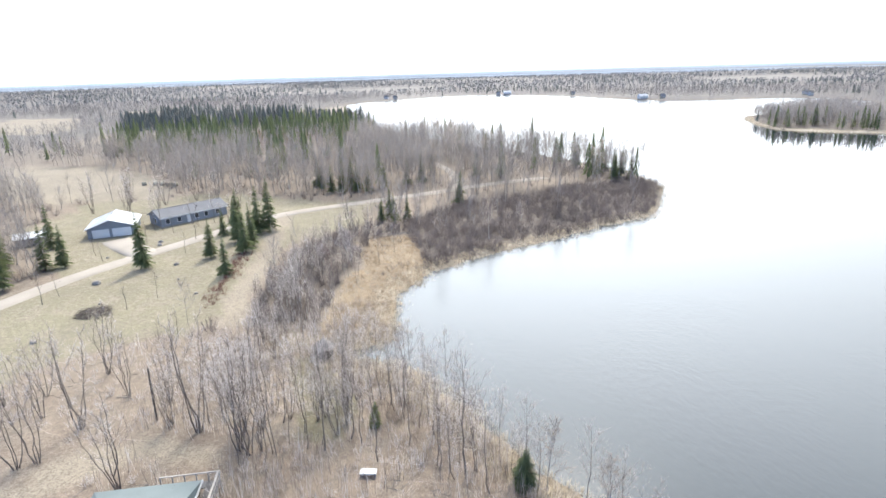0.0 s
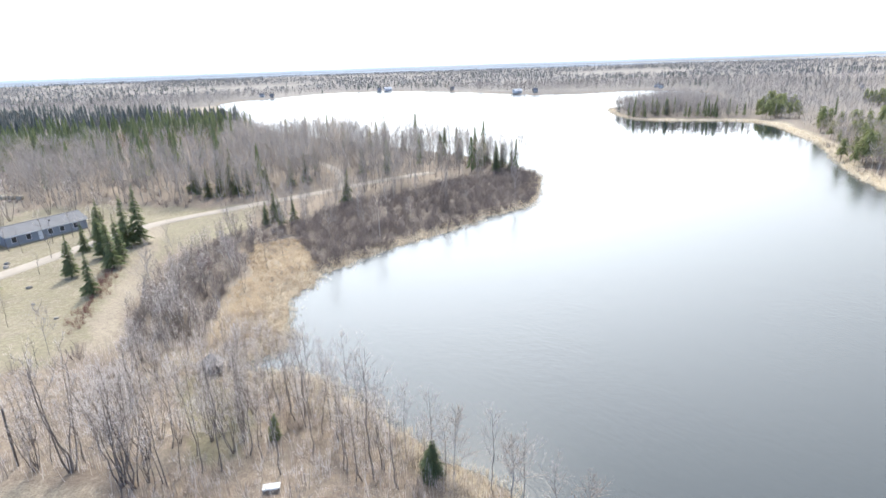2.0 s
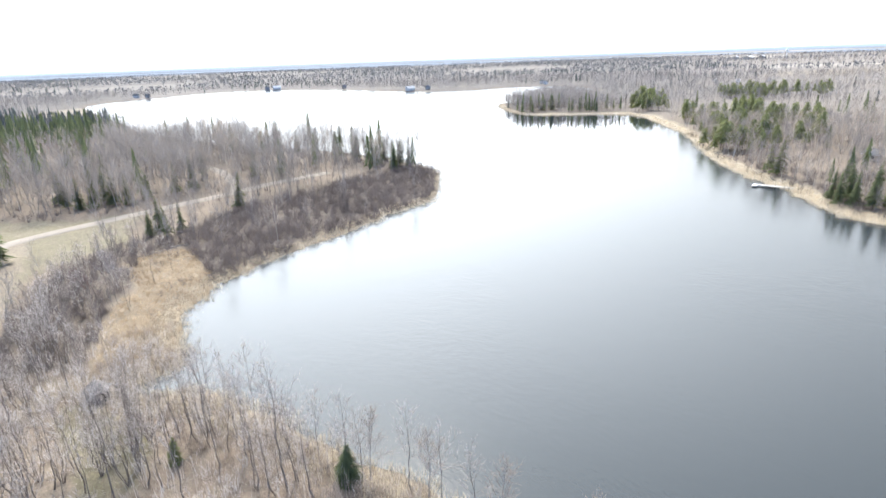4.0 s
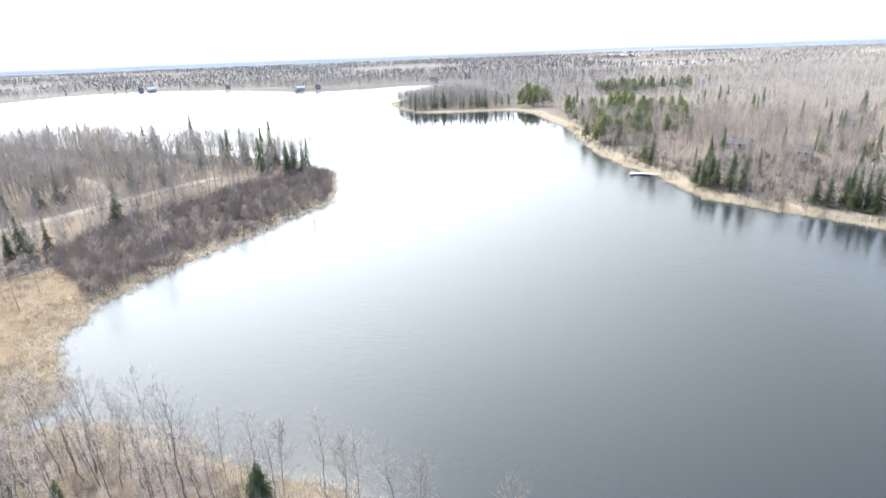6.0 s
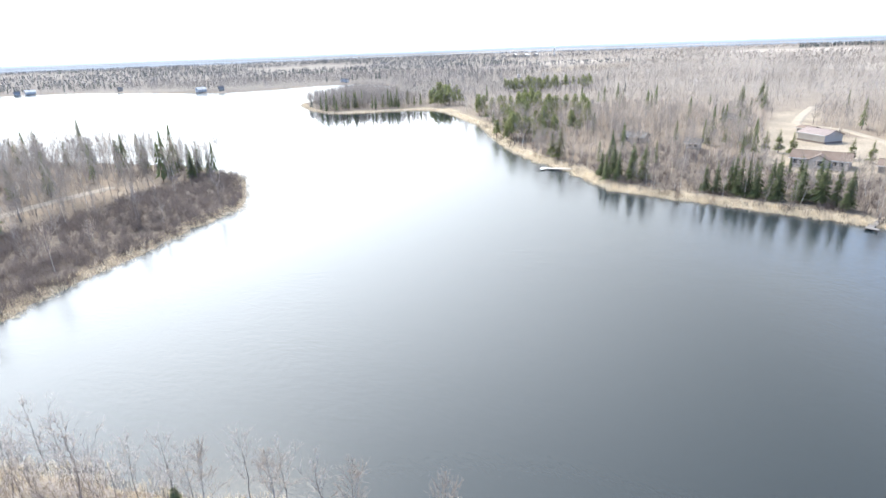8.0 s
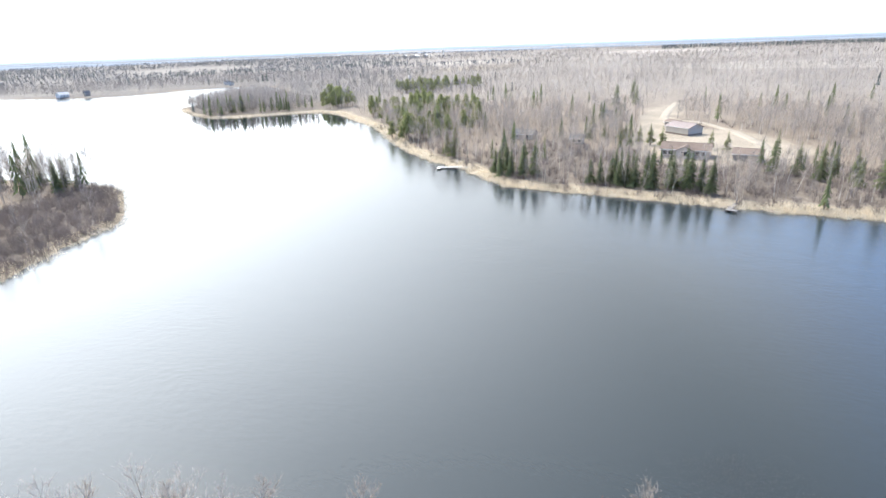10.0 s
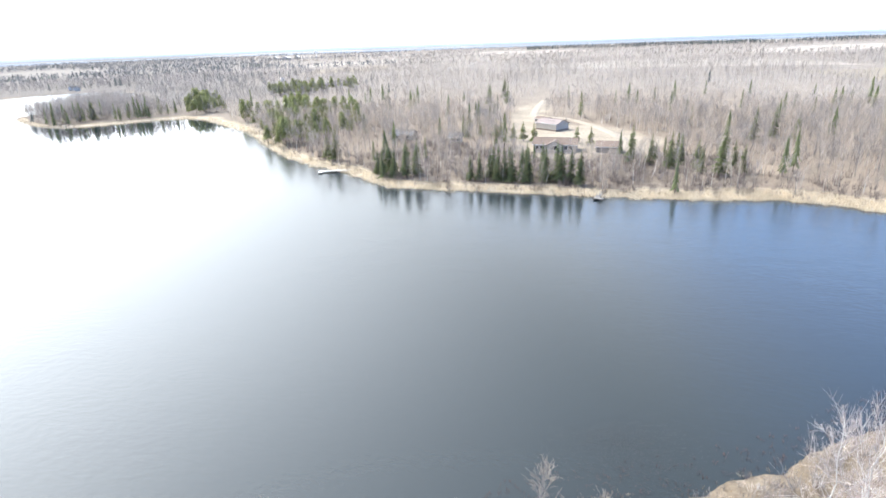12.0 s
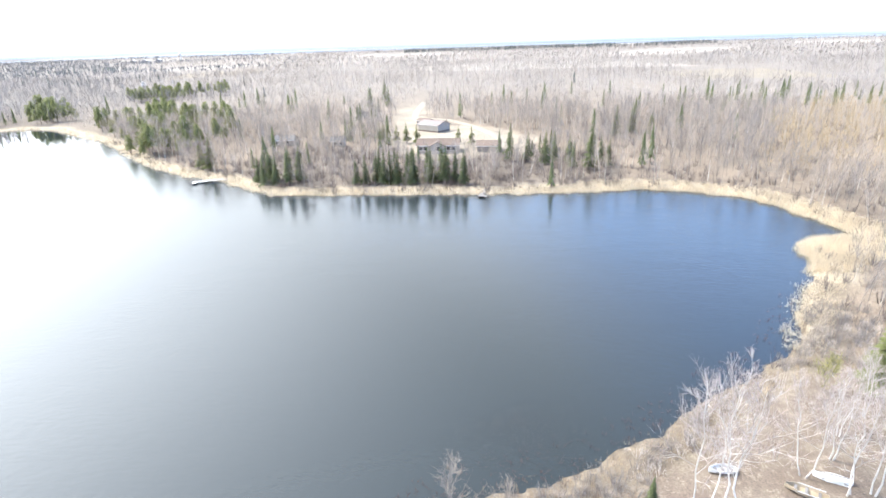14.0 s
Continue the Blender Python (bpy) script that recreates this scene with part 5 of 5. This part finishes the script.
# ---- docks, boats and small things ----
def dock(x, y, turn, length, width, mat, label, wing=0.0):
    e = new("dock")
    n = int(length / 0.6)
    for k in range(n):
        part("plank", box(k * 0.6, k * 0.6 + 0.57, -width / 2, width / 2, 0.42, 0.48), mat, e)
    for k in range(0, n + 1, 4):
        for s in (-1, 1):
            part("post", box(k * 0.6 - 0.05, k * 0.6 + 0.05, s * width / 2 - 0.05, s * width / 2 + 0.05, -1.6, 0.62), GREY_WOOD, e)
    for s in (-1, 1):
        part("stringer", box(0, n * 0.6, s * width / 2 * 0.8 - 0.05, s * width / 2 * 0.8 + 0.05, 0.25, 0.42), GREY_WOOD, e)
    if wing:
        part("platform", box(n * 0.6 - 1.4, n * 0.6, width / 2, width / 2 + wing, 0.42, 0.48), mat, e)
    e.matrix_world = pose(x, y, 0.0, 0, 0, turn)
    return tagged(e, label, "dock")


dock(154.5, 105.5, 118, 11.0, 1.5, WHITE, "white wooden dock reaching into the lake", 1.6)
dock(150, 21.0, 176, 8.0, 1.3, GREY_WOOD, "short grey dock with a wider end", 1.2)
dock(262, 306, 170, 9.0, 1.4, WHITE, "white dock at the head of the cove")
dock(259, 268, 165, 7.0, 1.4, GREY_WOOD, "grey dock on the wooded shore")


def boat(x, y, turn, length, beam, mat, label, upside=True):
    """A small open boat lying on the bank."""
    e = new("boat")
    bm = bmesh.new()
    rows = []
    for k in range(9):
        u = k / 8
        w = beam / 2 * (math.sin(math.pi * min(0.5, 0.16 + 0.62 * u) ) if u < 0.5 else math.cos((u - 0.5) * math.pi * 0.92))
        z = 0.45 + 0.12 * u * u
        rows.append([bm.verts.new(((u - 0.5) * length, w * a, z * b)) for a, b in ((-1, 1), (-0.86, 0.35), (-0.4, 0.04), (0, 0), (0.4, 0.04), (0.86, 0.35), (1, 1))])
    for a, b in zip(rows, rows[1:]):
        for i in range(6):
            bm.faces.new((a[i], b[i], b[i + 1], a[i + 1]))
    bm.faces.new(rows[0])
    bmesh.ops.recalc_face_normals(bm, faces=bm.faces[:])
    hull = part("hull", bm, mat, e)
    th = hull.modifiers.new("thick", "SOLIDIFY")
    th.thickness = 0.04
    part("keel", box(-length / 2, length / 2 - 0.2, -0.03, 0.03, -0.06, 0.02), GREY_WOOD, e)
    for u in (-0.3, 0.0, 0.25):
        part("bench", box(u * length - 0.12, u * length + 0.12, -beam * 0.42, beam * 0.42, 0.30, 0.34), GREY_WOOD, e)
    for s in (-1, 1):
        part("gunwale", box(-length * 0.42, length * 0.2, s * beam * 0.46 - 0.03, s * beam * 0.46 + 0.03, 0.46, 0.51), WHITE, e)
    e.matrix_world = pose(x, y, at(x, y) + (0.58 if upside else 0.05), 180 if upside else 0, 0, turn)
    return tagged(e, label, "boat")


boat(46.2, -25.8, 77, 3.1, 1.1, WHITE, "white boat lying upside down on leaf litter")
boat(43.9, -22.8, 68, 3.4, 1.3, TAN_BOAT, "old tan boat lying on the bank", False)
boat(45.7, -16.3, 100, 2.6, 1.1, WHITE, "small white boat below a birch", False)

pole = new("pole")
tb = Geo()
tb.tube([(0, 0, -0.5), (0, 0, 3.5), (0, 0, 7.0)], [0.15, 0.13, 0.10], 8)
tb.put([(0.1 * math.cos(k * math.pi / 4), 0.1 * math.sin(k * math.pi / 4), 7.0) for k in range(8)], [(0, k, k + 1) for k in range(1, 7)])
geo_object("shaft", tb, [DARK_BARK], pole)
pole.matrix_world = pose(-35.4, 55.9, at(-35.4, 55.9), 0, 2, 30)
tagged(pole, "dark weathered wooden pole on leaf litter", "pole")

bench = new("table")
part("top", box(-0.85, 0.85, -0.42, 0.42, 0.45, 0.51, 0.015), WHITE, bench, "white table top")
for a in (-0.72, 0.72):
    for b in (-0.32, 0.32):
        part("leg", box(a - 0.04, a + 0.04, b - 0.04, b + 0.04, -0.1, 0.45), GREY_WOOD, bench)
part("rail", box(-0.68, 0.68, -0.36, -0.30, 0.3, 0.45), WHITE, bench)
bench.matrix_world = pose(-8.7, 45.9, at(-8.7, 45.9), 0, 0, -2)
tagged(bench, "low white-topped table in leafless undergrowth", "table")

# heap of cut brush on the lawn
heap = Geo()
for k in range(420):
    a, r = rnd(0, 6.3), 3.0 * math.sqrt(rnd(0, 1))
    z = 1.3 * (1 - (r / 3.1) ** 2) * rnd(0.1, 1.0)
    b = np.array([r * math.cos(a), 0.8 * r * math.sin(a), z])
    q = rnd(0, 6.3)
    heap.spike(b, b + np.array([math.cos(q), math.sin(q), rnd(-0.1, 0.35)]) * rnd(0.6, 1.8), 0.035, 0, 3)
ob = geo_object("brush_heap", heap, [BRUSH])
ob.matrix_world = pose(-62.3, 87.8, at(-62.3, 87.8), 0, 0, 15)
tagged(ob, "low heap of cut brown branches on dry grass", "brush heap")


def lump(name, x, y, size, mat, label, category, group, flat=0.6, seed=0):
    bm = bmesh.new()
    bmesh.ops.create_icosphere(bm, subdivisions=2, radius=1.0)
    for v in bm.verts:
        k = 1 + 0.22 * noise.noise(v.co * 1.6 + Vector((seed, 0, 0)))
        v.co = Vector((v.co.x * k, v.co.y * k * 0.8, max(v.co.z, -0.4) * k * flat))
    me = bpy.data.meshes.new(name)
    bm.to_mesh(me)
    bm.free()
    me.materials.append(mat)
    ob = new(name, me)
    ob.matrix_world = pose(x, y, at(x, y) + size * flat * 0.3, 0, 0, seed * 50) @ Matrix.Scale(size, 4)
    return tagged(ob, label, category, group)


for k, (x, y, s) in enumerate([(-71, 102.7, 0.9), (-60, 113.7, 0.6), (-71.3, 129.1, 0.7), (-65.6, 77.2, 0.6), (-72.5, 132, 0.6), (-79, 120, 0.4), (-64, 92, 0.35), (-55, 104, 0.35), (-48, 96, 0.4)]):
    lump("boulder", x, y, s, STONE, "pale field boulder on dry grass", "boulder", "boulders on the lawn", 0.7, k)
for k, (x, y) in enumerate([(-117, 209.5), (-112.5, 209), (-109.6, 208.6), (-106.6, 207.4), (-103.8, 206.5)]):
    tb = Geo()
    tb.tube([(-0.9, 0, 0.8), (-0.85, 0, 0.8), (0.85, 0, 0.8), (0.9, 0, 0.8)], [0.3, 0.85, 0.85, 0.3], 14)
    tb.put([(-0.9, 0.3 * math.cos(j), 0.8 + 0.3 * math.sin(j)) for j in range(6)], [(0, j, j + 1) for j in range(1, 5)])
    ob = geo_object("hay_bale", tb, [BALE])
    ob.matrix_world = pose(x, y, at(x, y) - 0.08, 0, 0, 20 + 15 * k)
    tagged(ob, "pale round hay bale at the field edge", "hay bale", "hay bales")
# fallen logs
for x, y, tn, ln in [(-16, 131, 20, 9), (-11, 134, 12, 7), (-41.6, 60.6, -15, 3.0), (-40.8, 60.0, 30, 2.0)]:
    tb = Geo()
    tb.tube([(-ln / 2, 0, 0.12), (0, 0.15, 0.16), (ln / 2, 0, 0.12)], [0.017 * ln, 0.014 * ln, 0.007 * ln], 7)
    ob = geo_object("fallen_log", tb, [BARK])
    ob.matrix_world = pose(x, y, at(x, y), 0, 0, tn)
    tagged(ob, "grey fallen log lying in dead grass", "log", "fallen logs")
